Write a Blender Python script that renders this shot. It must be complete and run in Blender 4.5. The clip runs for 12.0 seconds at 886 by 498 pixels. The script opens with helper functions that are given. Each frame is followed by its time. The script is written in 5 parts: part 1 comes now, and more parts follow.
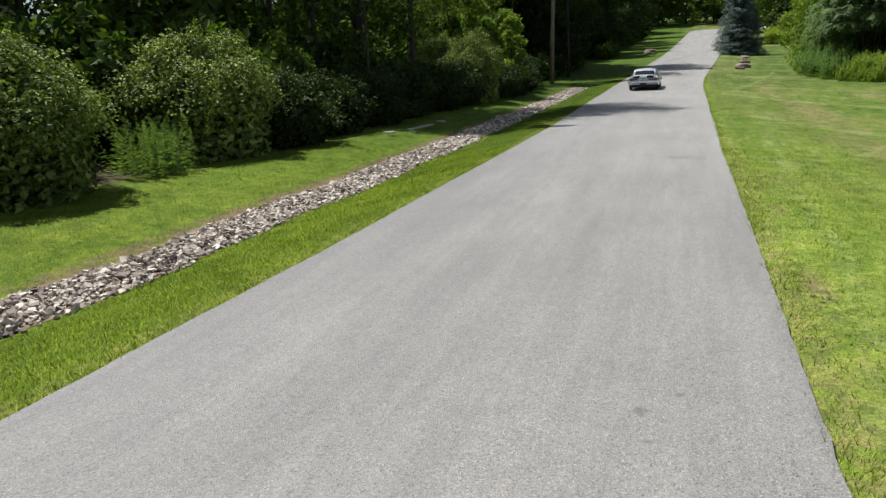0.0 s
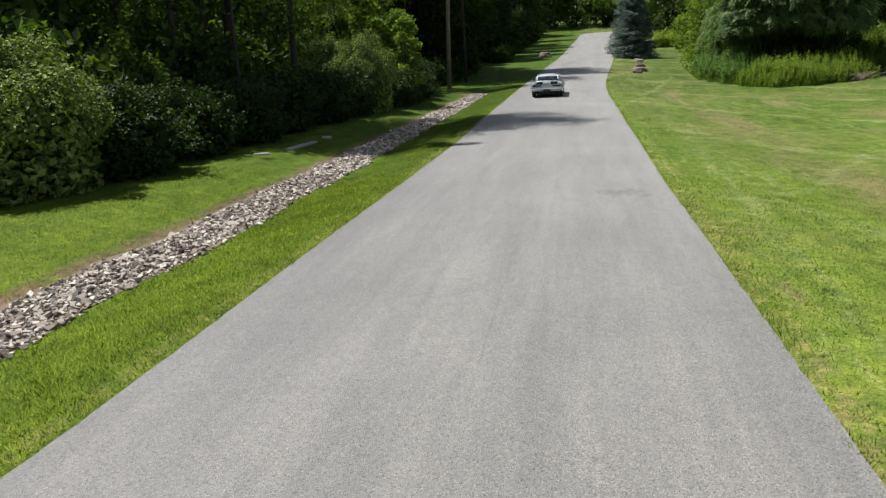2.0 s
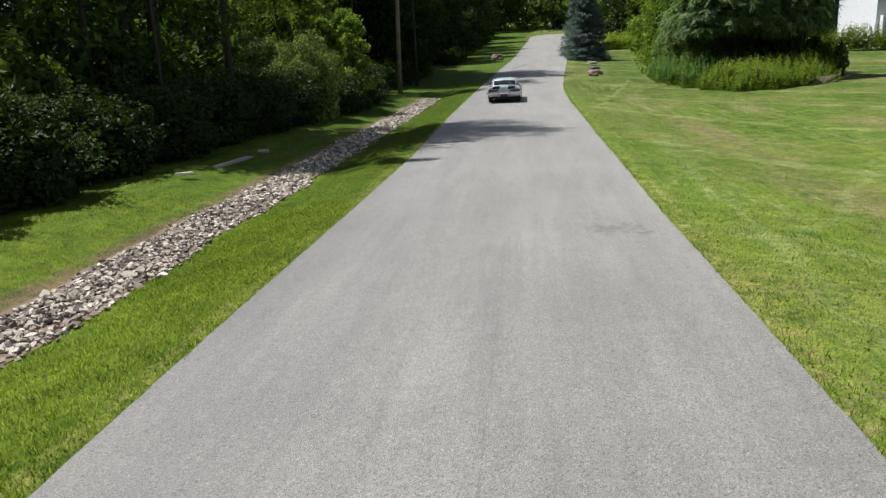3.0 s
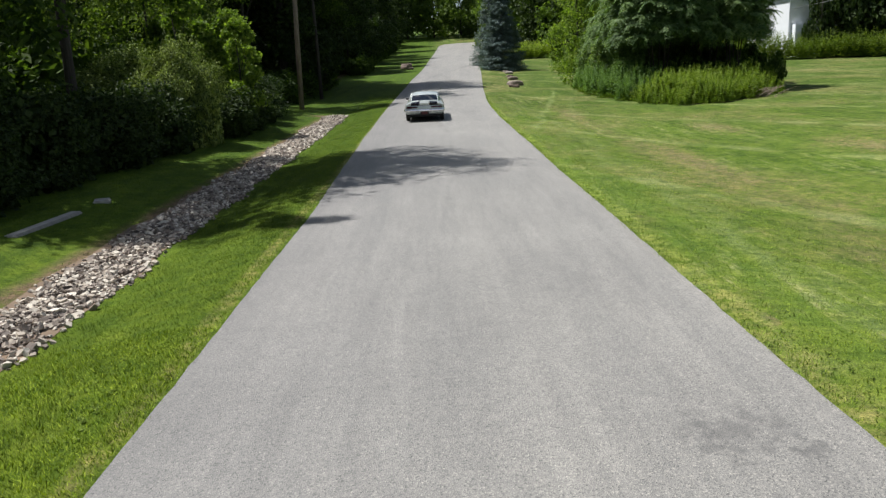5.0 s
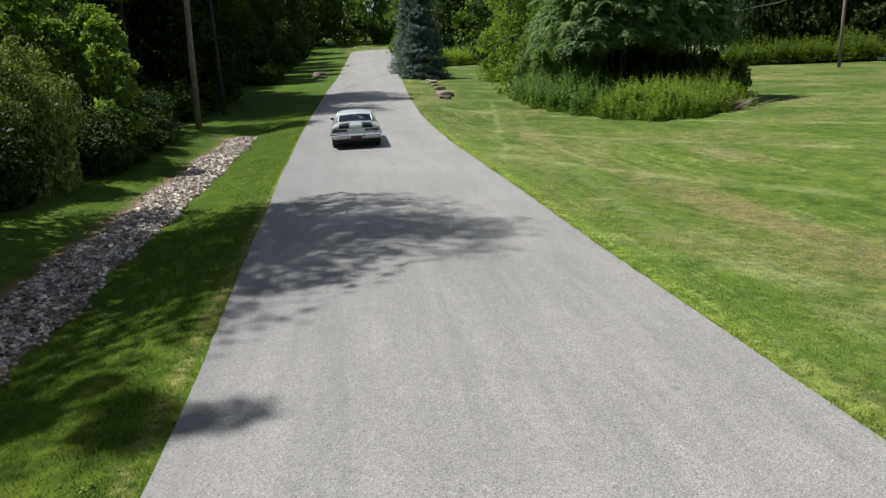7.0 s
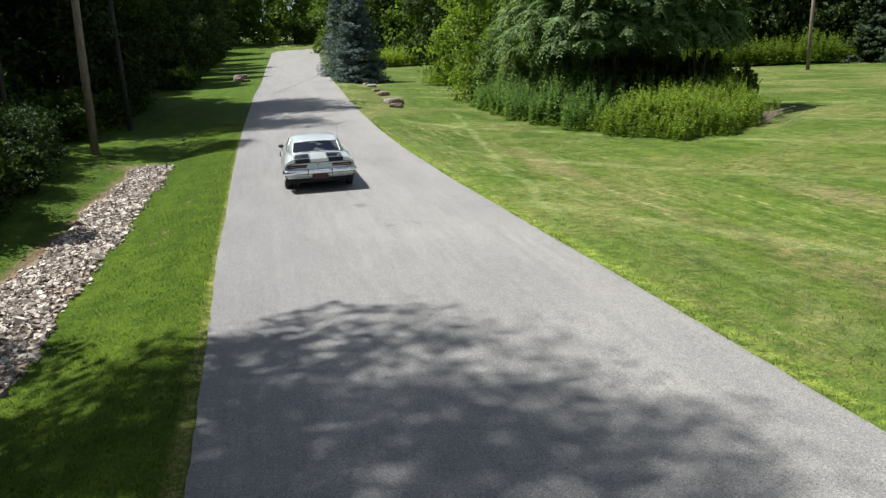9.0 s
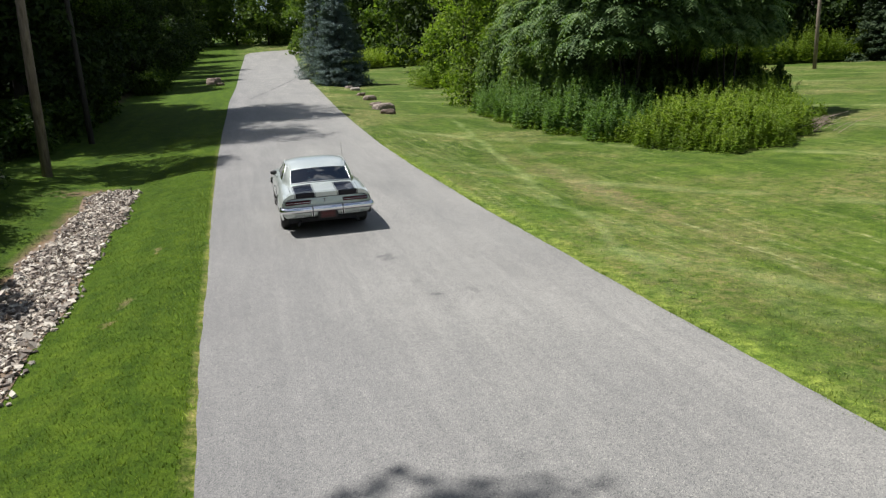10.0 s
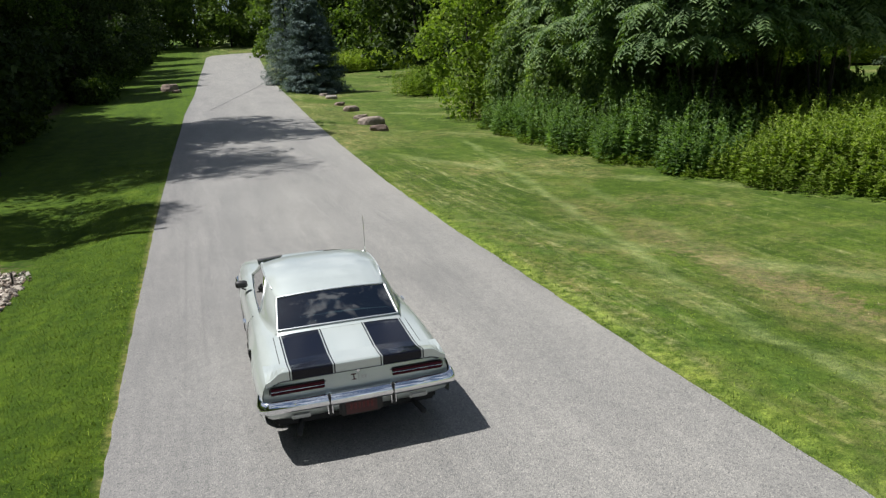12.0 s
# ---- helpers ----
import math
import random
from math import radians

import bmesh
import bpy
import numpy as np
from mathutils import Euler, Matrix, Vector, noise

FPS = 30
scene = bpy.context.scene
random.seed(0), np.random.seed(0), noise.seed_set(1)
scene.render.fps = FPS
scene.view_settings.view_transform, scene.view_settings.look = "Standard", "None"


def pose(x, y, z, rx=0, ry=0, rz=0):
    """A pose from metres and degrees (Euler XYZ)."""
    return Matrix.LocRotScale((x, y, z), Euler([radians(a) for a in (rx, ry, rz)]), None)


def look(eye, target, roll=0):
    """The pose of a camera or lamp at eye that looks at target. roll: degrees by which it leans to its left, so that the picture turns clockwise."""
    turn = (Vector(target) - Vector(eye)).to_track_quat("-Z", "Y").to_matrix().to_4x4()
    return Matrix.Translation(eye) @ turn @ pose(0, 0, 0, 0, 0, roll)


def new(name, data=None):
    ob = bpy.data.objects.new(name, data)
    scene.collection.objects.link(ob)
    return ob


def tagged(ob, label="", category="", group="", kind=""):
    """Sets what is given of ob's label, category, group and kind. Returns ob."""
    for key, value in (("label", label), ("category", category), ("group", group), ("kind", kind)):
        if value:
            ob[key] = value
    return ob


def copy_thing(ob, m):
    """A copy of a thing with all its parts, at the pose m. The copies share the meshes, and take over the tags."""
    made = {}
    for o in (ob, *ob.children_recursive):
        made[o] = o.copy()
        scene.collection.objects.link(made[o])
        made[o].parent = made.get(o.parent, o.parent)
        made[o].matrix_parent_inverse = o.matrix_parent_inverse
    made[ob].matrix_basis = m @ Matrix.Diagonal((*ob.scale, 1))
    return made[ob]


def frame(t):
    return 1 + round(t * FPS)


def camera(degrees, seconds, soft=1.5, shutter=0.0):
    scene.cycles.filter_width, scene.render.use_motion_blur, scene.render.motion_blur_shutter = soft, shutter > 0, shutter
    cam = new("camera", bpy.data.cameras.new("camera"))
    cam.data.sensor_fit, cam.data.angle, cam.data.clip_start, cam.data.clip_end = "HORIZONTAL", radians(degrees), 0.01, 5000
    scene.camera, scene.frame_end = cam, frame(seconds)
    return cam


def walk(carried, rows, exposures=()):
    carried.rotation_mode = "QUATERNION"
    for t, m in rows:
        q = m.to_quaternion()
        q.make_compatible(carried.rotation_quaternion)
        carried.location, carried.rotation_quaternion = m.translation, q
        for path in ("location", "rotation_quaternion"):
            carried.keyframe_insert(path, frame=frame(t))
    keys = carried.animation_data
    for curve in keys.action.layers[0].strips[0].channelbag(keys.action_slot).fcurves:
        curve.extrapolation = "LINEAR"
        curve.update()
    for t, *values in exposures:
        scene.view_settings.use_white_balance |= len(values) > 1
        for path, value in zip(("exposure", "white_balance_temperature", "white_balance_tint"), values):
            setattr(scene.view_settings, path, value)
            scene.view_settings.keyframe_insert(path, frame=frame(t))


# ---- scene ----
cam = camera(60.6, 12.0, 1.35)
PATH = [
    (0, (0.287, 0.129, 2.535), (-0.317, 1.976, 2.063), -2.5),
    (0.5, (0.031, 1.122, 2.547), (-0.51, 2.989, 2.074), -2.5),
    (1, (-0.195, 2.132, 2.607), (-0.669, 4.015, 2.13), -2.4),
    (1.5, (-0.404, 3.24, 2.671), (-0.817, 5.138, 2.192), -2.5),
    (2, (-0.662, 4.516, 2.724), (-1.012, 6.426, 2.245), -2.5),
    (2.5, (-0.922, 5.952, 2.77), (-1.209, 7.872, 2.29), -2.4),
    (3, (-1.189, 7.541, 2.807), (-1.416, 9.469, 2.327), -2.5),
    (3.2, (-1.31, 8.194, 2.817), (-1.513, 10.125, 2.336), -2.6),
    (5, (-2.033, 14.463, 2.909), (-2.026, 16.408, 2.441), -2.6),
    (5.5, (-2.21, 16.307, 2.952), (-2.147, 18.251, 2.486), -2.7),
    (6, (-2.419, 18.247, 3.027), (-2.298, 20.189, 2.562), -2.7),
    (6.5, (-2.663, 20.208, 3.1), (-2.486, 22.145, 2.637), -2.7),
    (7, (-2.892, 22.279, 3.143), (-2.659, 24.211, 2.681), -2.8),
    (7.2, (-2.992, 23.114, 3.151), (-2.735, 25.043, 2.688), -2.6),
    (8.8, (-3.771, 29.924, 3.446), (-3.352, 31.822, 2.976), -2.7),
    (9, (-3.854, 30.83, 3.472), (-3.421, 32.725, 3.001), -2.8),
    (9.5, (-4.042, 33.15, 3.57), (-3.576, 35.036, 3.098), -3.0),
    (10, (-4.139, 35.426, 3.658), (-3.644, 37.305, 3.184), -3.2),
    (10.5, (-4.17, 37.581, 3.705), (-3.644, 39.452, 3.231), -3.1),
    (11, (-4.157, 39.734, 3.806), (-3.603, 41.596, 3.33), -3.1),
    (11.5, (-3.975, 41.965, 3.905), (-3.401, 43.821, 3.428), -3.2),
    (12, (-3.648, 44.124, 3.928), (-3.07, 45.979, 3.455), -3.3),
]
EXPOSURE = [(0, 0.63), (2, 0.57), (5.5, 0.57), (7.2, 0.61), (8.7, 0.80), (9.2, 0.85), (9.5, 0.81), (10.0, 0.62), (10.5, 0.58), (11, 0.56), (12, 0.54)]
walk(cam, [(t, look(eye, target, roll)) for t, eye, target, roll in PATH], EXPOSURE)

# ---- world, sun and exposure ----
SUN_DIR = Vector((-0.48, 0.20, 1.0)).normalized()      # towards the sun

world = bpy.data.worlds.new("sky")
scene.world = world
world.use_nodes = True
wn, wl = world.node_tree.nodes, world.node_tree.links
sky = wn.new("ShaderNodeTexSky")
sky.sky_type = "NISHITA"
sky.sun_disc = False
sky.sun_elevation = math.asin(SUN_DIR.z)
sky.sun_rotation = math.atan2(SUN_DIR.x, SUN_DIR.y)
sky.dust_density = 0.5
# scattered fair-weather clouds over the whole sky
w_co = wn.new("ShaderNodeTexCoord")
w_noise = wn.new("ShaderNodeTexNoise")
w_noise.inputs["Scale"].default_value = 8.0
w_noise.inputs["Detail"].default_value = 7
w_ramp = wn.new("ShaderNodeValToRGB")
w_ramp.color_ramp.elements[0].position = 0.50
w_ramp.color_ramp.elements[1].position = 0.62
w_mix = wn.new("ShaderNodeMixRGB")
w_mix.inputs[2].default_value = (11.2, 11.8, 12.8, 1)
wl.new(w_co.outputs["Generated"], w_noise.inputs["Vector"])
wl.new(w_noise.outputs["Fac"], w_ramp.inputs["Fac"])
wl.new(w_ramp.outputs["Color"], w_mix.inputs[0])
wl.new(sky.outputs["Color"], w_mix.inputs[1])
wl.new(w_mix.outputs["Color"], wn["Background"].inputs["Color"])
wn["Background"].inputs["Strength"].default_value = 0.046

sun_data = bpy.data.lights.new("sun", "SUN")
sun_data.energy, sun_data.angle, sun_data.color = 5.0, radians(0.53), (0.99, 0.976, 0.955)
sun = new("sun", sun_data)
sun.matrix_world = look(SUN_DIR * 60, (0, 0, 0))


# ---- materials ----
class Nodes:
    """A short way to wire a procedural material."""

    def __init__(self, name):
        self.m = bpy.data.materials.new(name)
        self.m.use_nodes = True
        self.t = self.m.node_tree
        self.bsdf = self.t.nodes["Principled BSDF"]

    def node(self, kind, **values):
        n = self.t.nodes.new(kind)
        for key, v in values.items():
            n.inputs[key.replace("_", " ")].default_value = v
        return n

    def link(self, a, b):
        self.t.links.new(a, b)

    def coords(self, scale=(1, 1, 1)):
        co = self.node("ShaderNodeTexCoord")
        mp = self.node("ShaderNodeMapping")
        mp.inputs["Scale"].default_value = scale
        self.link(co.outputs["Object"], mp.inputs["Vector"])
        return mp.outputs["Vector"]

    def noise(self, scale, detail=4.0, rough=0.55, vec=None):
        n = self.node("ShaderNodeTexNoise", Scale=scale, Detail=detail, Roughness=rough)
        self.link(vec if vec is not None else self.coords(), n.inputs["Vector"])
        return n.outputs["Fac"]

    def ramp(self, fac, stops):
        r = self.node("ShaderNodeValToRGB")
        e = r.color_ramp.elements
        while len(e) < len(stops):
            e.new(0.5)
        for k, (p, c) in enumerate(stops):
            e[k].position = p
            e[k].color = (*c, 1) if len(c) == 3 else c
        self.link(fac, r.inputs["Fac"])
        return r.outputs["Color"]

    def mix(self, fac, a, b, blend="MIX"):
        x = self.node("ShaderNodeMixRGB")
        x.blend_type = blend
        for socket, v in zip(x.inputs, (fac, a, b)):
            if isinstance(v, (int, float)):
                socket.default_value = v
            elif isinstance(v, tuple):
                socket.default_value = (*v, 1)
            else:
                self.link(v, socket)
        return x.outputs["Color"]

    def bump(self, height, strength, distance=0.01):
        b = self.node("ShaderNodeBump", Strength=strength, Distance=distance)
        self.link(height, b.inputs["Height"])
        self.link(b.outputs["Normal"], self.bsdf.inputs["Normal"])

    def set(self, **values):
        for key, v in values.items():
            socket = self.bsdf.inputs[key.replace("_", " ")]
            if hasattr(v, "is_output"):
                self.link(v, socket)
            elif isinstance(v, tuple):
                socket.default_value = (*v, 1)
            else:
                socket.default_value = v
        return self

    def math(self, operation, a, b):
        m = self.node("ShaderNodeMath")
        m.operation = operation
        for socket, v in zip(m.inputs, (a, b)):
            if isinstance(v, (int, float)):
                socket.default_value = v
            else:
                self.link(v, socket)
        return m.outputs[0]

    def disc(self, x, y, rx, ry, soft=0.6):
        """A soft-edged spot at a place of the ground: 1 inside, 0 outside, with a ragged edge."""
        mp = self.node("ShaderNodeMapping")
        mp.inputs["Location"].default_value = (-x / rx, -y / ry, 0)
        mp.inputs["Scale"].default_value = (1 / rx, 1 / ry, 0)
        co = self.node("ShaderNodeTexCoord")
        self.link(co.outputs["Object"], mp.inputs["Vector"])
        ln = self.node("ShaderNodeVectorMath")
        ln.operation = "LENGTH"
        self.link(mp.outputs["Vector"], ln.inputs[0])
        add = self.node("ShaderNodeMath")
        add.operation = "ADD"
        rag = self.node("ShaderNodeMath")
        rag.operation = "MULTIPLY_ADD"
        rag.inputs[1].default_value, rag.inputs[2].default_value = 2.4, -1.2
        self.link(self.noise(7, 5), rag.inputs[0])
        self.link(ln.outputs["Value"], add.inputs[0])
        self.link(rag.outputs[0], add.inputs[1])
        return self.ramp(add.outputs[0], [(max(0.0, 1 - soft) * 0.5, (1, 1, 1)), (0.62, (0, 0, 0))])


def plain(name, colour, rough=0.6, metal=0.0, vary=0.12, scale=6.0, bump=0.0, fine=60.0, coat=0.0):
    """A painted, cast or moulded surface with broad and fine variation."""
    n = Nodes(name)
    dark = tuple(c * (1 - vary) for c in colour)
    light = tuple(min(1, c * (1 + vary)) for c in colour)
    col = n.ramp(n.noise(scale), [(0.3, dark), (0.7, light)])
    col = n.mix(0.25, col, n.ramp(n.noise(fine, 3), [(0.3, dark), (0.7, light)]))
    n.set(Base_Color=col, Roughness=rough, Metallic=metal)
    n.bsdf.inputs["Coat Weight"].default_value = coat
    if bump:
        n.bump(n.noise(fine, 5), bump, 0.01)
    return n.m


def asphalt_material():
    n = Nodes("weathered_asphalt")
    long = n.coords((1.0, 0.12, 1))
    base = n.ramp(n.noise(0.35, 5), [(0.25, (0.168, 0.166, 0.160)), (0.75, (0.208, 0.205, 0.196))])
    lanes = n.ramp(n.noise(1.1, 3, vec=long), [(0.35, (0.86, 0.86, 0.86)), (0.65, (1.06, 1.05, 1.04))])
    col = n.mix(1.0, base, lanes, "MULTIPLY")
    fine_lanes = n.ramp(n.noise(7.0, 4, 0.7, vec=n.coords((1.0, 0.05, 1))), [(0.36, (0.84, 0.84, 0.84)), (0.64, (1.14, 1.14, 1.13))])
    col = n.mix(0.45, col, n.mix(1.0, col, fine_lanes, "MULTIPLY"))
    mottle = n.ramp(n.noise(5.0, 6, 0.8), [(0.36, (0.80, 0.80, 0.81)), (0.64, (1.20, 1.19, 1.17))])
    col = n.mix(0.35, col, n.mix(1.0, col, mottle, "MULTIPLY"))
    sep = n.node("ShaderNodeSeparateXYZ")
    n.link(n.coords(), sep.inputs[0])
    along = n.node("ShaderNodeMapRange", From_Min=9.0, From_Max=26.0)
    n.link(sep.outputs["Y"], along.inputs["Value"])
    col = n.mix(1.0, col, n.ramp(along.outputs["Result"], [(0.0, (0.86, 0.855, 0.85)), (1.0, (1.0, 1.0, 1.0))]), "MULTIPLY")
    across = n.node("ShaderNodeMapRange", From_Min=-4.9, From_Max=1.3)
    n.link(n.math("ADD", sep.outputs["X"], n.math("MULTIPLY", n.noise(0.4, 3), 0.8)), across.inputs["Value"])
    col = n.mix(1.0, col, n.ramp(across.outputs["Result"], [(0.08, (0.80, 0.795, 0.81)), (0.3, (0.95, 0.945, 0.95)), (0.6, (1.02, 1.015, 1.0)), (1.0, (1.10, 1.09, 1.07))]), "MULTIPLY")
    vo = n.node("ShaderNodeTexVoronoi", Scale=88.0)
    n.link(n.coords(), vo.inputs["Vector"])
    chips = n.ramp(vo.outputs["Color"], [(0.06, (0.16, 0.16, 0.17)), (0.30, (0.80, 0.80, 0.80)), (0.75, (1.14, 1.12, 1.09)), (0.97, (1.9, 1.84, 1.74))])
    col = n.mix(0.8, col, n.mix(1.0, col, chips, "MULTIPLY"))
    grit = n.ramp(n.noise(140, 4, 0.8), [(0.34, (0.42, 0.42, 0.43)), (0.5, (1, 1, 1)), (0.66, (1.6, 1.57, 1.52))])
    col = n.mix(0.8, col, n.mix(1.0, col, grit, "MULTIPLY"))
    for x, y, rx, ry, k in ((0.15, 19.8, 0.75, 0.75, 0.5), (0.02, 5.36, 0.12, 0.14, 0.75), (0.3, 5.7, 0.07, 0.08, 0.7), (0.1, 4.9, 0.12, 0.05, 0.6),
                            (-1.76, 48.4, 0.28, 0.45, 0.7), (-1.64, 46.72, 0.12, 0.15, 0.4), (-1.52, 45.98, 0.17, 0.12, 0.85), (0.66, 19.5, 0.3, 0.2, 0.5), (-1.55, 13.0, 0.02, 6.0, 0.35), (0.02, 28.6, 0.08, 0.12, 0.6),
                            (-0.9, 46.0, 0.15, 0.5, 0.35), (-4.15, 57.0, 0.05, 15.0, 0.25), (-3.9, 57.0, 0.04, 13.0, 0.2)):
        spot = n.disc(x, y, rx, ry)
        half = n.node("ShaderNodeMath")
        half.operation = "MULTIPLY"
        half.inputs[1].default_value = k
        n.link(spot, half.inputs[0])
        col = n.mix(half.outputs[0], col, (0.06, 0.058, 0.056))
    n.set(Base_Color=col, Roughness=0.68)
    n.bsdf.inputs["Specular IOR Level"].default_value = 0.75
    n.bump(n.mix(0.5, vo.outputs["Distance"], n.noise(90, 3)), 0.55, 0.012)
    return n.m


def turf_material():
    n = Nodes("mown_turf")
    lush = n.ramp(n.noise(1.3, 6, 0.7), [(0.28, (0.076, 0.130, 0.013)), (0.5, (0.124, 0.188, 0.020)), (0.74, (0.178, 0.234, 0.038))])
    # long streaks left by the mower, running nearly along the lane
    mp = n.node("ShaderNodeMapping")
    mp.inputs["Rotation"].default_value = (0, 0, radians(-14))
    mp.inputs["Scale"].default_value = (1.6, 0.10, 1)
    co = n.node("ShaderNodeTexCoord")
    n.link(co.outputs["Object"], mp.inputs["Vector"])
    streak = n.ramp(n.noise(0.8, 6, 0.72, vec=mp.outputs["Vector"]), [(0.34, (0.74, 0.80, 0.76)), (0.5, (1, 1, 1)), (0.66, (1.3, 1.22, 1.45))])
    col = n.mix(0.8, lush, n.mix(1.0, lush, streak, "MULTIPLY"))
    mp2 = n.node("ShaderNodeMapping")
    mp2.inputs["Rotation"].default_value = (0, 0, radians(62))
    mp2.inputs["Scale"].default_value = (1.2, 0.16, 1)
    n.link(co.outputs["Object"], mp2.inputs["Vector"])
    cross = n.ramp(n.noise(0.7, 5, 0.7, vec=mp2.outputs["Vector"]), [(0.38, (0.86, 0.88, 0.86)), (0.62, (1.16, 1.13, 1.18))])
    col = n.mix(0.7, col, n.mix(1.0, col, cross, "MULTIPLY"))
    # deeper green on the wood's side of the lane; both sides darken farther along
    sep = n.node("ShaderNodeSeparateXYZ")
    n.link(co.outputs["Object"], sep.inputs[0])
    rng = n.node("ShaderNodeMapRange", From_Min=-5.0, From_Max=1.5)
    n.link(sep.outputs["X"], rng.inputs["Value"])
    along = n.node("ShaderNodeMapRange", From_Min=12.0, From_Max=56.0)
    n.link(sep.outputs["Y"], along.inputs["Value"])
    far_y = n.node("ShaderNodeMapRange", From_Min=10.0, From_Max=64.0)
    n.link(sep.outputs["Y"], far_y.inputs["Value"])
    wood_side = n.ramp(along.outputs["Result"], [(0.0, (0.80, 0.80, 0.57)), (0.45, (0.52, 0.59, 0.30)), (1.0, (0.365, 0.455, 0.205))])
    side_tone = n.mix(n.ramp(rng.outputs["Result"], [(0.2, (0, 0, 0)), (0.8, (1, 1, 1))]), wood_side, n.ramp(far_y.outputs["Result"], [(0.0, (1.38, 1.29, 1.38)), (0.3, (0.72, 0.755, 0.765)), (1.0, (0.42, 0.475, 0.49))]))
    col = n.mix(1.0, col, side_tone, "MULTIPLY")
    dry = n.ramp(n.noise(0.17, 5, 0.62), [(0.46, (0, 0, 0)), (0.66, (1, 1, 1))])
    dry_fine = n.ramp(n.noise(5, 6, 0.75), [(0.40, (0, 0, 0)), (0.62, (1, 1, 1))])
    dry = n.mix(1.0, dry, n.ramp(rng.outputs["Result"], [(0.5, (0, 0, 0)), (1.0, (1, 1, 1))]), "MULTIPLY")
    col = n.mix(n.mix(1.0, dry, dry_fine, "MULTIPLY"), col, (0.22, 0.19, 0.08))
    # bands of thin and of lush turf beside the lane
    sway = n.math("MULTIPLY", n.math("SUBTRACT", n.noise(0.22, 4, 0.6), 0.5), 5.0)
    past = n.math("ADD", sep.outputs["X"], sway)
    reach_y = n.ramp(far_y.outputs["Result"], [(0.08, (0.4, 0.4, 0.4)), (0.3, (1, 1, 1)), (0.9, (1, 1, 1)), (1.0, (0, 0, 0))])
    for middle, half, strength, tone in ((2.1, 0.6, 0.55, (0.085, 0.150, 0.022)), (3.2, 0.5, 0.4, (0.160, 0.205, 0.070)), (5.0, 0.9, 0.65, (0.165, 0.148, 0.062))):
        away = n.math("ABSOLUTE", n.math("DIVIDE", n.math("SUBTRACT", past, middle), half), 0.0)
        belt = n.ramp(away, [(0.25, (strength, strength, strength)), (1.0, (0, 0, 0))])
        belt = n.mix(1.0, n.mix(1.0, belt, reach_y, "MULTIPLY"), n.ramp(n.noise(2.6, 6, 0.75), [(0.36, (0, 0, 0)), (0.58, (1, 1, 1))]), "MULTIPLY")
        col = n.mix(belt, col, tone)
    worn = None
    for x, y, rx, ry in ((5.6, 22.0, 1.5, 7.0), (5.6, 37.5, 1.3, 9.0), (5.1, 54.0, 1.0, 6.0), (1.75, 13.4, 0.28, 1.1), (1.7, 9.0, 0.3, 1.5), (9.5, 46.0, 1.6, 4.5), (12.0, 38.0, 2.2, 5.0), (1.6, 22.4, 0.15, 0.3), (-6.15, 48.1, 0.22, 0.35), (-6.3, 47.2, 0.2, 0.25), (-5.9, 51.5, 0.2, 0.4)):
        spot = n.disc(x, y, rx, ry, 0.8)
        worn = spot if worn is None else n.mix(1.0, worn, spot, "LIGHTEN")
    col = n.mix(n.mix(1.0, worn, n.mix(0.55, dry_fine, (1, 1, 1)), "MULTIPLY"), col, (0.19, 0.155, 0.075))
    # straw-coloured clippings left in thin lines
    for turn, sc in ((-20, (5.0, 0.30, 1)), (-52, (4.0, 0.35, 1)), (70, (3.5, 0.4, 1))):
        mpc = n.node("ShaderNodeMapping")
        mpc.inputs["Rotation"].default_value = (0, 0, radians(turn))
        mpc.inputs["Scale"].default_value = sc
        n.link(co.outputs["Object"], mpc.inputs["Vector"])
        clip = n.ramp(n.noise(0.9, 5, 0.7, vec=mpc.outputs["Vector"]), [(0.56, (0, 0, 0)), (0.67, (0.8, 0.8, 0.8))])
        zone = n.mix(1.0, n.ramp(n.noise(0.12, 3), [(0.44, (0, 0, 0)), (0.60, (1, 1, 1))]), rng.outputs["Result"], "MULTIPLY")
        col = n.mix(n.mix(1.0, n.mix(1.0, clip, zone, "MULTIPLY"), dry_fine, "MULTIPLY"), col, (0.33, 0.34, 0.15))
    # pale tracks across the lawn
    wv = n.node("ShaderNodeTexWave", Scale=0.04, Distortion=7.0, Detail=2.5, Detail_Scale=0.25)
    mp3 = n.node("ShaderNodeMapping")
    mp3.inputs["Rotation"].default_value = (0, 0, radians(-35))
    n.link(co.outputs["Object"], mp3.inputs["Vector"])
    n.link(mp3.outputs["Vector"], wv.inputs["Vector"])
    track = n.ramp(wv.outputs["Fac"], [(0.955, (0, 0, 0)), (0.995, (0.4, 0.4, 0.4))])
    track = n.mix(1.0, track, n.ramp(rng.outputs["Result"], [(0.6, (0, 0, 0)), (1.0, (1, 1, 1))]), "MULTIPLY")
    col = n.mix(n.mix(1.0, track, n.ramp(n.noise(0.6, 4), [(0.42, (0, 0, 0)), (0.6, (1, 1, 1))]), "MULTIPLY"), col, (0.27, 0.30, 0.12))
    # wheel tracks of the mower running off the lane's edge
    for slope, x0, y0, ya, yb, k in ((0.178, 2.30, 46.7, 44, 78, 0.45), (0.178, 3.75, 46.7, 44, 70, 0.2), (0.557, 3.78, 20.9, 17.5, 28.5, 0.5), (0.04, 2.3, 16.0, 6, 34, 0.35)):
        line = n.math("ADD", n.math("MULTIPLY", sep.outputs["Y"], -slope), sep.outputs["X"])
        line = n.math("ADD", line, slope * y0 - x0)
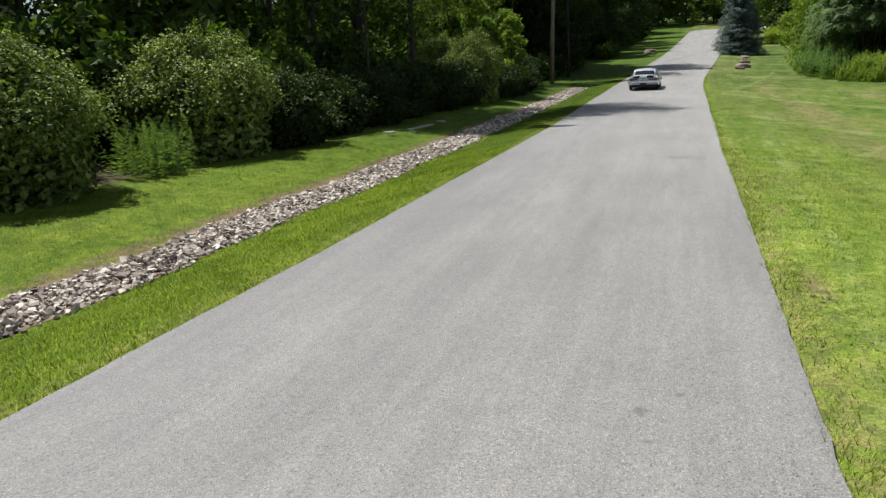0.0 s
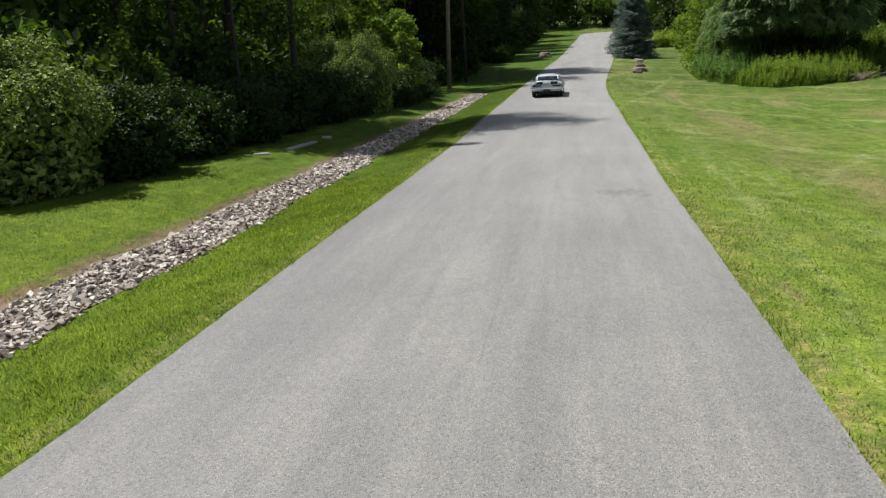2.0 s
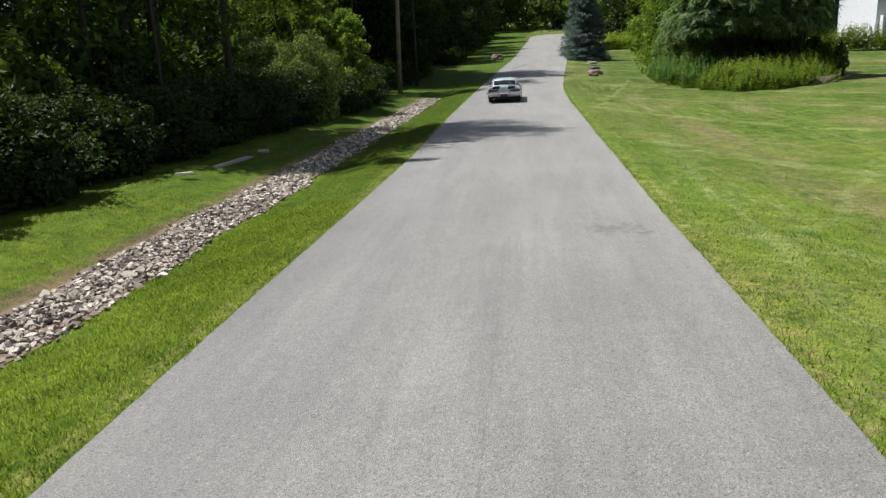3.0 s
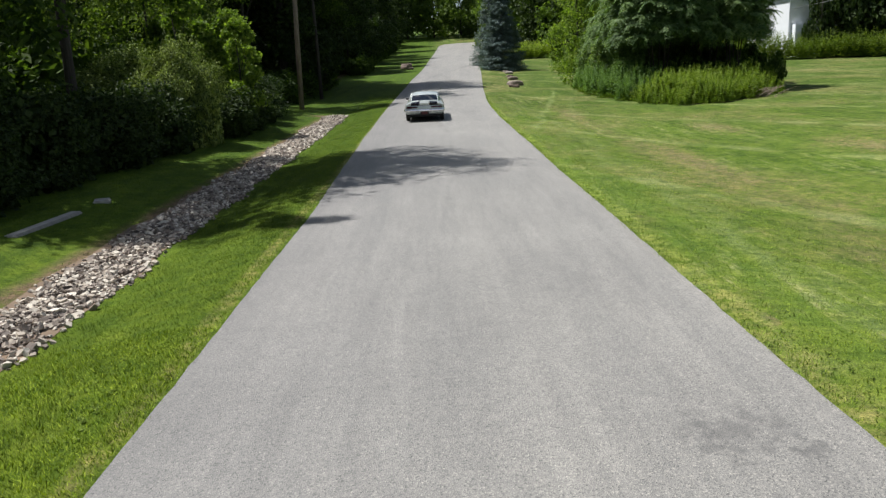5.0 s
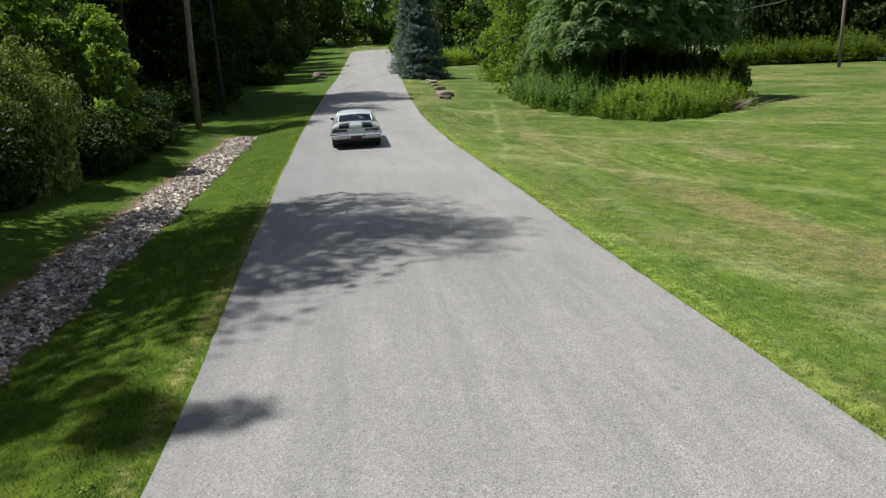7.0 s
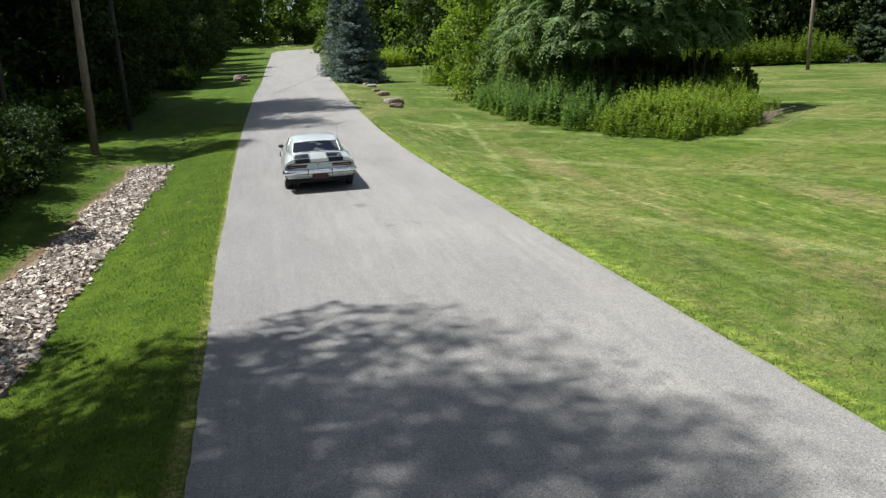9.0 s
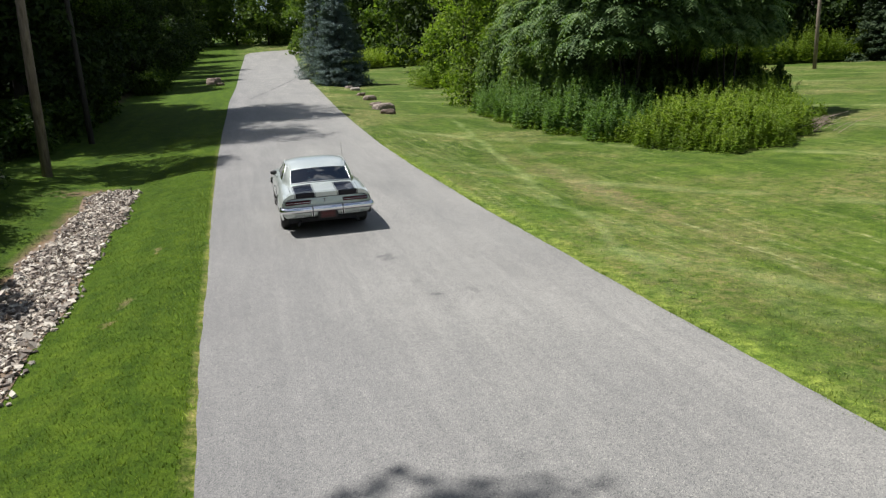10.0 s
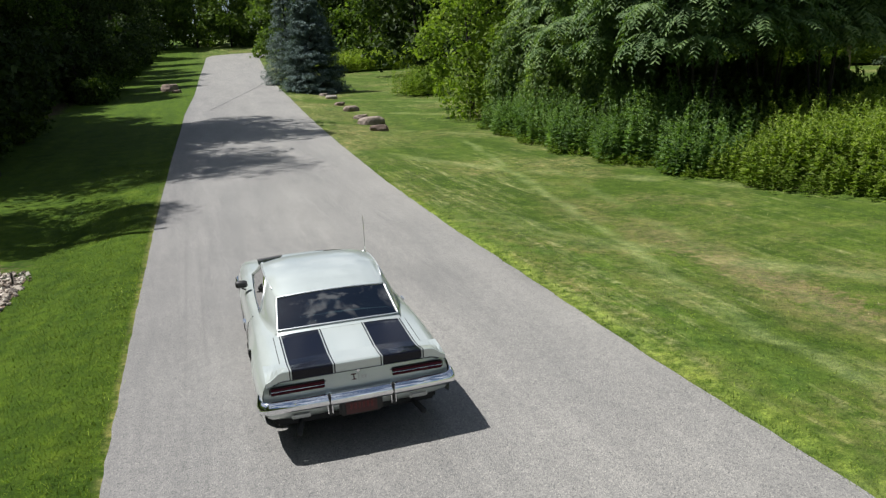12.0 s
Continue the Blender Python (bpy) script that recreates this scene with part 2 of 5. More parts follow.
        line = n.math("ABSOLUTE", n.math("ADD", line, n.math("MULTIPLY", n.math("SUBTRACT", n.noise(0.35, 3), 0.5), 1.1)), 0.0)
        trail = n.ramp(line, [(0.05, (k, k, k)), (0.24, (0, 0, 0))])
        trail = n.mix(1.0, trail, n.ramp(n.noise(0.9, 4), [(0.36, (0, 0, 0)), (0.56, (1, 1, 1))]), "MULTIPLY")
        span = n.math("ABSOLUTE", n.math("DIVIDE", n.math("SUBTRACT", sep.outputs["Y"], (ya + yb) / 2), (yb - ya) / 2), 0.0)
        stretch = n.ramp(span, [(0.8, (1, 1, 1)), (1.0, (0, 0, 0))])
        col = n.mix(n.mix(1.0, trail, stretch, "MULTIPLY"), col, (0.22, 0.27, 0.10))
    # dry crumbly rim where the turf meets the lane
    for x in (-4.85, 1.38):
        off = n.node("ShaderNodeMath")
        off.operation = "SUBTRACT"
        off.inputs[1].default_value = x
        n.link(sep.outputs["X"], off.inputs[0])
        ab = n.node("ShaderNodeMath")
        ab.operation = "ABSOLUTE"
        n.link(off.outputs[0], ab.inputs[0])
        rim = n.ramp(ab.outputs[0], [(0.08, (0.95, 0.95, 0.95)), (0.26, (0, 0, 0))] if x > 0 else [(0.05, (0.7, 0.7, 0.7)), (0.15, (0, 0, 0))])
        far = n.node("ShaderNodeMapRange", From_Min=62.0, From_Max=72.0, To_Min=1.0, To_Max=0.0)
        n.link(sep.outputs["Y"], far.inputs["Value"])
        rim = n.mix(1.0, rim, far.outputs["Result"], "MULTIPLY")
        col = n.mix(n.mix(1.0, rim, dry_fine, "MULTIPLY"), col, (0.30, 0.27, 0.10) if x < 0 else n.ramp(far_y.outputs["Result"], [(0.1, (0.27, 0.24, 0.09)), (0.4, (0.20, 0.27, 0.045))]))
    off = n.node("ShaderNodeMath")
    off.operation = "SUBTRACT"
    off.inputs[1].default_value = -8.62
    n.link(sep.outputs["X"], off.inputs[0])
    ab = n.node("ShaderNodeMath")
    ab.operation = "ABSOLUTE"
    n.link(off.outputs[0], ab.inputs[0])
    band = n.ramp(ab.outputs[0], [(0.10, (1, 1, 1)), (0.42, (0, 0, 0))])
    band_end = n.node("ShaderNodeMapRange", From_Min=59.0, From_Max=61.5, To_Min=1.0, To_Max=0.0)
    n.link(sep.outputs["Y"], band_end.inputs["Value"])
    band = n.mix(1.0, band, band_end.outputs["Result"], "MULTIPLY")
    band = n.mix(1.0, band, n.ramp(n.noise(0.7, 5, 0.7), [(0.36, (0, 0, 0)), (0.52, (1, 1, 1))]), "MULTIPLY")
    band = n.mix(1.0, band, n.disc(-8.7, 61.3, 1.9, 1.2, 0.7), "LIGHTEN")
    col = n.mix(n.mix(0.9, (0, 0, 0), band), col, (0.155, 0.105, 0.068))
    patch_tone = n.ramp(n.noise(6.0, 6, 0.8), [(0.36, (0.45, 0.52, 0.45)), (0.5, (1, 1, 1)), (0.63, (1.50, 1.44, 1.40))])
    col = n.mix(0.55, col, n.mix(1.0, col, patch_tone, "MULTIPLY"))
    litter_x = n.node("ShaderNodeMath")
    litter_x.operation = "ADD"
    n.link(sep.outputs["X"], litter_x.inputs[0])
    wig = n.node("ShaderNodeMath")
    wig.operation = "MULTIPLY"
    wig.inputs[1].default_value = 2.0
    n.link(n.noise(0.8, 4), wig.inputs[0])
    n.link(wig.outputs[0], litter_x.inputs[1])
    under = n.node("ShaderNodeMapRange", From_Min=-12.9, From_Max=-11.9, To_Min=1.0, To_Max=0.0)
    n.link(litter_x.outputs[0], under.inputs["Value"])
    litter = n.ramp(n.noise(4.0, 6, 0.75), [(0.35, (0.035, 0.028, 0.016)), (0.65, (0.085, 0.068, 0.036))])
    col = n.mix(under.outputs["Result"], col, litter)
    worn_mid = n.ramp(n.noise(1.9, 5, 0.7), [(0.36, (0.62, 0.72, 0.66)), (0.5, (1, 1, 1)), (0.66, (1.28, 1.16, 1.18))])
    col = n.mix(0.8, col, n.mix(1.0, col, worn_mid, "MULTIPLY"))
    tuft = n.ramp(n.noise(21, 6, 0.85), [(0.37, (0.50, 0.55, 0.50)), (0.5, (1.04, 1.04, 1.04)), (0.63, (1.6, 1.5, 1.5))])
    col = n.mix(0.65, col, n.mix(1.0, col, tuft, "MULTIPLY"))
    fine = n.ramp(n.noise(55, 4, 0.8), [(0.3, (0.5, 0.52, 0.5)), (0.5, (1, 1, 1)), (0.72, (1.5, 1.42, 1.4))])
    col = n.mix(0.85, col, n.mix(1.0, col, fine, "MULTIPLY"))
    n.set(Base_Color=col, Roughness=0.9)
    n.bsdf.inputs["Specular IOR Level"].default_value = 0.15
    n.bump(n.mix(0.5, n.noise(60, 5, 0.8), n.noise(17, 6, 0.85)), 0.9, 0.045)
    return n.m


def leaf_material(name, dark, light, translucent=0.35, rough=0.62):
    n = Nodes(name)
    geo = n.node("ShaderNodeNewGeometry")
    info = n.node("ShaderNodeObjectInfo")
    col = n.ramp(geo.outputs["Random Per Island"], [(0.0, dark), (1.0, light)])
    tint = n.ramp(info.outputs["Random"], [(0.0, (0.78, 0.82, 0.8)), (1.0, (1.18, 1.12, 1.1))])
    col = n.mix(1.0, col, tint, "MULTIPLY")
    clump = n.ramp(n.noise(0.9, 3), [(0.35, (0.75, 0.78, 0.75)), (0.65, (1.2, 1.15, 1.1))])
    col = n.mix(1.0, col, clump, "MULTIPLY")
    n.set(Base_Color=col, Roughness=rough)
    n.bsdf.inputs["Specular IOR Level"].default_value = 0.14
    tr = n.node("ShaderNodeBsdfTranslucent")
    n.link(n.mix(1.0, col, (1.5, 1.75, 0.5), "MULTIPLY"), tr.inputs["Color"])
    mx = n.node("ShaderNodeMixShader", Fac=translucent)
    n.link(n.bsdf.outputs[0], mx.inputs[1])
    n.link(tr.outputs[0], mx.inputs[2])
    n.link(mx.outputs[0], n.t.nodes["Material Output"].inputs["Surface"])
    return n.m


def stone_material(name, stops, scale=9.0):
    n = Nodes(name)
    geo = n.node("ShaderNodeNewGeometry")
    info = n.node("ShaderNodeObjectInfo")
    pick = n.node("ShaderNodeMath")
    pick.operation = "FRACT"
    add = n.node("ShaderNodeMath")
    add.operation = "ADD"
    n.link(geo.outputs["Random Per Island"], add.inputs[0])
    n.link(info.outputs["Random"], add.inputs[1])
    n.link(add.outputs[0], pick.inputs[0])
    col = n.ramp(pick.outputs[0], stops)
    mott = n.ramp(n.noise(scale, 6, 0.7), [(0.3, (0.68, 0.68, 0.7)), (0.7, (1.2, 1.18, 1.14))])
    n.set(Base_Color=n.mix(1.0, col, mott, "MULTIPLY"), Roughness=0.88)
    n.bump(n.noise(scale * 4, 6, 0.7), 0.5, 0.02)
    return n.m


def bark_material(name, dark, light):
    n = Nodes(name)
    v = n.coords((9, 9, 1.1))
    col = n.ramp(n.noise(1.6, 6, 0.7, vec=v), [(0.32, dark), (0.68, light)])
    n.set(Base_Color=col, Roughness=0.92)
    n.bump(n.noise(1.6, 6, 0.7, vec=v), 0.8, 0.03)
    return n.m


def glass_material(name, tint, fresnel=1.45):
    n = Nodes(name)
    n.t.nodes.remove(n.bsdf)
    clear = n.node("ShaderNodeBsdfTransparent")
    clear.inputs["Color"].default_value = (*tint, 1)
    gloss = n.node("ShaderNodeBsdfGlossy", Roughness=0.015)
    fr = n.node("ShaderNodeFresnel", IOR=fresnel)
    mx = n.node("ShaderNodeMixShader")
    n.link(fr.outputs[0], mx.inputs[0])
    n.link(clear.outputs[0], mx.inputs[1])
    n.link(gloss.outputs[0], mx.inputs[2])
    n.link(mx.outputs[0], n.t.nodes["Material Output"].inputs["Surface"])
    return n.m


def paint_material():
    n = Nodes("silver_green_car_paint")
    flake = n.ramp(n.noise(900, 2), [(0.35, (0.46, 0.505, 0.485)), (0.65, (0.59, 0.635, 0.615))])
    film = n.ramp(n.noise(1.7, 4), [(0.3, (0.95, 0.95, 0.94)), (0.7, (1.03, 1.03, 1.02))])
    n.set(Base_Color=n.mix(1.0, flake, film, "MULTIPLY"), Metallic=0.42, Roughness=0.34)
    n.bsdf.inputs["Coat Weight"].default_value = 0.9
    n.bsdf.inputs["Coat Roughness"].default_value = 0.04
    return n.m


ASPHALT = asphalt_material()
TURF = turf_material()
BLADE = leaf_material("grass_blade", (0.075, 0.138, 0.010), (0.220, 0.300, 0.045), 0.15, 0.8)
BLADE_LUSH = leaf_material("lush_grass_blade", (0.050, 0.094, 0.006), (0.140, 0.194, 0.021), 0.16, 0.8)
BLADE_DRY = leaf_material("yellow_green_grass_blade", (0.085, 0.145, 0.007), (0.245, 0.320, 0.035), 0.2, 0.8)
STRAW = leaf_material("cut_grass_straw", (0.20, 0.22, 0.085), (0.42, 0.42, 0.22), 0.1, 0.8)
STONE = stone_material("swale_stone", [(0.0, (0.085, 0.070, 0.060)), (0.3, (0.22, 0.180, 0.150)), (0.65, (0.38, 0.332, 0.275)), (1.0, (0.62, 0.575, 0.495))])
BOULDER = stone_material("boulder_stone", [(0.0, (0.15, 0.105, 0.085)), (0.5, (0.22, 0.17, 0.14)), (1.0, (0.28, 0.25, 0.22))], 3.0)
PALE_STONE = stone_material("pale_flat_stone", [(0.0, (0.32, 0.31, 0.29)), (1.0, (0.42, 0.41, 0.38))], 4.0)
SOIL = plain("bare_soil", (0.15, 0.105, 0.07), 0.95, 0, 0.35, 1.5, 0.6, 30)
BARK = bark_material("tree_bark", (0.018, 0.015, 0.013), (0.055, 0.047, 0.040))
POLE_WOOD = bark_material("pole_wood", (0.10, 0.075, 0.055), (0.24, 0.19, 0.15))
LEAF = leaf_material("woodland_leaf", (0.022, 0.047, 0.011), (0.092, 0.140, 0.031), 0.33)
LEAF_BRIGHT = leaf_material("bright_leaf", (0.042, 0.078, 0.016), (0.145, 0.200, 0.048), 0.38)
LEAF_SHRUB = leaf_material("shrub_leaf", (0.046, 0.076, 0.021), (0.320, 0.388, 0.118), 0.15)
LEAF_LIME = leaf_material("lime_leaf", (0.078, 0.132, 0.024), (0.208, 0.280, 0.062), 0.40)
LEAF_BRUSH = leaf_material("island_brush_leaf", (0.060, 0.106, 0.042), (0.215, 0.290, 0.125), 0.35)
LEAF_SUMAC = leaf_material("sumac_leaf", (0.058, 0.110, 0.040), (0.195, 0.272, 0.115), 0.24, 0.55)
WEED = leaf_material("weed_leaf", (0.080, 0.135, 0.019), (0.262, 0.330, 0.072), 0.34)
WEED_BLUE = leaf_material("blue_green_weed_leaf", (0.070, 0.136, 0.044), (0.215, 0.310, 0.122), 0.32)
NEEDLE = leaf_material("blue_spruce_needle", (0.045, 0.074, 0.072), (0.195, 0.255, 0.262), 0.08)
# darker copy of the woodland leaf, with the wood's deep shade in its colour
LEAF_SHADED = leaf_material("shaded_woodland_leaf", (0.013, 0.028, 0.008), (0.048, 0.076, 0.021), 0.2)
WEED_FAR = leaf_material("far_weed_leaf", (0.045, 0.084, 0.012), (0.150, 0.205, 0.038), 0.3)
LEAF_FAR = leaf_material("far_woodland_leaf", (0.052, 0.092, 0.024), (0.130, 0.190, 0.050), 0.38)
NEEDLE_DARK = leaf_material("dark_conifer_needle", (0.02, 0.04, 0.02), (0.05, 0.075, 0.035), 0.08)
TWIG = plain("dead_twig", (0.22, 0.17, 0.13), 0.9)

PAINT = paint_material()
BLACK_PAINT = plain("gloss_black_stripe", (0.003, 0.004, 0.010), 0.15, 0, 0.1, 3, 0, 40, 0.0)
BLACK_PAINT.node_tree.nodes["Principled BSDF"].inputs["Specular IOR Level"].default_value = 0.28
CHROME = plain("chrome", (0.82, 0.83, 0.85), 0.07, 1.0, 0.03)
TRIM_METAL = plain("bright_trim_metal", (0.66, 0.68, 0.69), 0.45, 0.85, 0.05)
RUBBER = plain("tyre_rubber", (0.022, 0.021, 0.02), 0.8, 0, 0.25, 20, 0.2)
TRIM_BLACK = plain("black_trim", (0.012, 0.012, 0.012), 0.5)
CABIN = plain("cabin_vinyl", (0.02, 0.021, 0.022), 0.55, 0, 0.2, 8, 0.2)
SHELF_GREY = plain("parcel_shelf_cloth", (0.16, 0.19, 0.19), 0.7)
LENS_RED = plain("red_lens", (0.060, 0.003, 0.010), 0.14, 0, 0.1, 20, 0, 80, 0.0)
LENS_RED.node_tree.nodes["Principled BSDF"].inputs["Specular IOR Level"].default_value = 0.22
LENS_CLEAR = plain("clear_lens", (0.42, 0.43, 0.42), 0.25, 0.2)
LAMP_FRAME = plain("dull_lamp_frame", (0.50, 0.52, 0.51), 0.4, 0.6)
PLATE = plain("red_plate", (0.055, 0.006, 0.007), 0.4)
PLATE_BAR = plain("plate_characters", (0.10, 0.006, 0.008), 0.4)
GLASS = glass_material("tinted_car_glass", (0.05, 0.085, 0.10), 2.7)
GLASS_SIDE = glass_material("dark_side_glass", (0.06, 0.085, 0.095), 2.2)
UNDER = plain("underbody", (0.014, 0.014, 0.015), 0.8)
SIDING = plain("white_siding", (0.78, 0.80, 0.83), 0.6, 0, 0.05, 1.5)
SHINGLE = plain("grey_shingle", (0.12, 0.115, 0.11), 0.9, 0, 0.3, 3)
WIRE = plain("wire", (0.25, 0.25, 0.26), 0.6)


# ---- mesh helpers ----
def part(name, bm, material, parent=None, label="", smooth=False):
    """Links a bmesh as one mesh object, under parent if there is one."""
    me = bpy.data.meshes.new(name)
    bm.normal_update()
    bm.to_mesh(me)
    bm.free()
    me.materials.append(material)
    if smooth:
        me.polygons.foreach_set("use_smooth", np.ones(len(me.polygons), dtype=bool))
    ob = new(name, me)
    if parent is not None:
        ob.parent = parent
    return tagged(ob, label)


def soup(name, verts, faces, material, smooth=False):
    """A mesh from arrays of corners and of equal-sided faces."""
    verts, faces = np.asarray(verts, np.float32), np.asarray(faces, np.int32)
    me = bpy.data.meshes.new(name)
    me.vertices.add(len(verts))
    me.vertices.foreach_set("co", verts.ravel())
    k = faces.shape[1]
    me.loops.add(faces.size)
    me.loops.foreach_set("vertex_index", faces.ravel())
    me.polygons.add(len(faces))
    me.polygons.foreach_set("loop_start", np.arange(0, faces.size, k, dtype=np.int32))
    me.polygons.foreach_set("loop_total", np.full(len(faces), k, np.int32))
    me.polygons.foreach_set("use_smooth", np.full(len(faces), smooth, dtype=bool))
    me.update(calc_edges=True)
    me.materials.append(material)
    return me


def sheet(rows, flip=False):
    """A bmesh from rows of points, joined row to row."""
    bm = bmesh.new()
    grid = [[bm.verts.new(p) for p in row] for row in rows]
    for a, b in zip(grid, grid[1:]):
        for k in range(len(a) - 1):
            q = (a[k], a[k + 1], b[k + 1], b[k])
            bm.faces.new(q[::-1] if flip else q)
    return bm


def mirrored(bm):
    """Adds the mirror image across x = 0 and joins the seam."""
    geom = bm.verts[:] + bm.edges[:] + bm.faces[:]
    made = bmesh.ops.duplicate(bm, geom=geom)["geom"]
    for v in made:
        if isinstance(v, bmesh.types.BMVert):
            v.co.x = -v.co.x
    bmesh.ops.reverse_faces(bm, faces=[f for f in made if isinstance(f, bmesh.types.BMFace)])
    bmesh.ops.remove_doubles(bm, verts=bm.verts, dist=0.0005)
    return bm


def tube(points, radius, sides=8, taper=None):
    """A closed tube along points; taper gives a factor at each of them."""
    bm = bmesh.new()
    pts = [Vector(p) for p in points]
    rings = []
    for k, p in enumerate(pts):
        d = (pts[min(k + 1, len(pts) - 1)] - pts[max(k - 1, 0)]).normalized()
        u = d.orthogonal().normalized() if abs(d.z) > 0.9 else d.cross(Vector((0, 0, 1))).normalized()
        w = d.cross(u)
        r = radius * (taper[k] if taper else 1)
        rings.append([bm.verts.new(p + u * r * math.cos(a) + w * r * math.sin(a)) for a in [2 * math.pi * s / sides for s in range(sides)]])
    for a, b in zip(rings, rings[1:]):
        for s in range(sides):
            bm.faces.new((a[s], a[(s + 1) % sides], b[(s + 1) % sides], b[s]))
    bm.faces.new(rings[0][::-1])
    bm.faces.new(rings[-1])
    return bm


def lathe(profile, sides=28, axis="x"):
    """Turns (along, radius) points round the x or z axis."""
    bm = bmesh.new()
    rings = []
    for along, r in profile:
        ring = []
        for s in range(sides):
            a = 2 * math.pi * s / sides
            ring.append(bm.verts.new((along, r * math.cos(a), r * math.sin(a)) if axis == "x" else (r * math.cos(a), r * math.sin(a), along)))
        rings.append(ring)
    for a, b in zip(rings, rings[1:]):
        for s in range(sides):
            bm.faces.new((a[s], b[s], b[(s + 1) % sides], a[(s + 1) % sides]))
    return bm


def block(size, at, bevel=0.01, segments=2):
    """A box with softened edges."""
    bm = bmesh.new()
    bmesh.ops.create_cube(bm, size=1)
    for v in bm.verts:
        v.co = Vector((v.co.x * size[0] + at[0], v.co.y * size[1] + at[1], v.co.z * size[2] + at[2]))
    if bevel:
        bmesh.ops.bevel(bm, geom=bm.edges[:], offset=bevel, segments=segments, affect="EDGES")
    return bm


# ---- the lie of the land ----
def step(a, b, v):
    t = np.clip((v - a) / (b - a), 0, 1)
    return t * t * (3 - 2 * t)


def rise(y):
    """Height of the road's middle: level at first, then climbing."""
    y = np.asarray(y, float)
    near = 0.00021 * np.clip(y - 10, 0, 225) ** 2
    return near + np.clip(y - 235, 0, None) * 0.06


LEFT_Y, LEFT_X = (-40, 30, 45, 62, 75, 98, 118, 150, 200, 206, 209, 211, 214), (-4.65, -4.65, -4.88, -4.88, -4.7, -4.25, -3.4, -2.4, -0.2, 1.2, 5.0, 16, 60)
RIGHT_Y, RIGHT_X = (-40, 13, 20, 52, 59, 66, 75, 85, 107, 125, 155, 192, 199, 203, 206, 214), (1.25, 1.24, 1.19, 1.20, 1.27, 1.5, 1.95, 2.5, 3.8, 4.7, 6.6, 9.0, 11.5, 18, 60, 75)


def road_left(y):
    return np.interp(y, LEFT_Y, LEFT_X)


def road_right(y):
    return np.interp(y, RIGHT_Y, RIGHT_X)


def land(x, y):
    """Height of the turf."""
    x, y = np.asarray(x, float), np.asarray(y, float)
    out_l, out_r = np.clip(road_left(y) - x, 0, None), np.clip(x - road_right(y), 0, None)
    swale = step(0.3, 2.6, out_l) * -0.30 + step(3.6, 6.5, out_l) * 0.30 + step(7, 30, out_l) * 0.8
    swale = swale * (1 - step(62, 76, y)) + step(62, 76, y) * (step(0.5, 6, out_l) * -0.12 + step(7, 30, out_l) * 0.8)
    lawn = step(0.2, 4.5, out_r) * -0.30 + np.clip(out_r - 9, 0, 60) * 0.012
    wobble = 0.03 * np.sin(x * 0.9 + 0.3 * y) * np.sin(y * 0.37 + 1.0) * step(0.5, 3, out_l + out_r)
    return rise(y) + swale + lawn + wobble


def stops(a, b, d):
    return list(np.arange(a, b, d))


def build_ground():
    xs = stops(-900, -150, 125) + stops(-150, -30, 15) + stops(-30, -12, 1.5) + stops(-12, -4.6, 0.3) + stops(-4.6, 1.2, 0.58) + stops(1.2, 12, 0.45) + stops(12, 60, 4) + stops(60, 200, 20) + stops(200, 1000, 130)
    ys = stops(-400, -40, 60) + stops(-40, 0, 5) + stops(0, 75, 0.75) + stops(75, 140, 2.5) + stops(140, 280, 7) + stops(280, 1000, 90)
    gx, gy = np.meshgrid(np.array(xs), np.array(ys))
    inside = (gx > road_left(gy) + 0.02) & (gx < road_right(gy) - 0.02)
    gz = land(gx, gy) - 0.035 * inside
    far = step(280, 900, np.hypot(gx, gy - 60))
    gz = gz * (1 - far) + far * 9.0
    verts = np.stack([gx, gy, gz], -1).reshape(-1, 3)
    w = len(xs)
    i = np.arange(len(ys) - 1)[:, None] * w + np.arange(w - 1)[None, :]
    faces = np.stack([i, i + 1, i + w + 1, i + w], -1).reshape(-1, 4)
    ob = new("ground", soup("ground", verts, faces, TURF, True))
    tagged(ob, "mown green lawn with dry brown patches beside a lane", "lawn", kind="structure")


def build_road():
    ys = np.concatenate([np.arange(-40, 0, 2), np.arange(0, 75, 0.25), np.arange(75, 150, 1.0), np.arange(150, 196, 4.0), np.arange(196, 213.5, 0.5)])
    def ragged(seed):
        r = np.random.default_rng(seed).normal(0, 1, len(ys))
        slow = np.convolve(r, np.ones(21) / 21, "same") * 0.045
        return slow + r * 0.006
    lo, hi = road_left(ys) + ragged(5), road_right(ys) + ragged(6)
    rows = []
    for y, a, b in zip(ys, lo, hi):
        z = float(rise(y))
        xs = np.linspace(a, b, 9)
        crown = [0.02 + 0.03 * (1 - (2 * k / 8 - 1) ** 2) for k in range(9)]
        rows.append([(a, y, z - 0.08)] + [(x, y, z + c) for x, c in zip(xs, crown)] + [(b, y, z - 0.08)])
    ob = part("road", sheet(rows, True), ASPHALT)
    tagged(ob, "pale grey weathered asphalt lane with oil stains", "road", kind="structure")


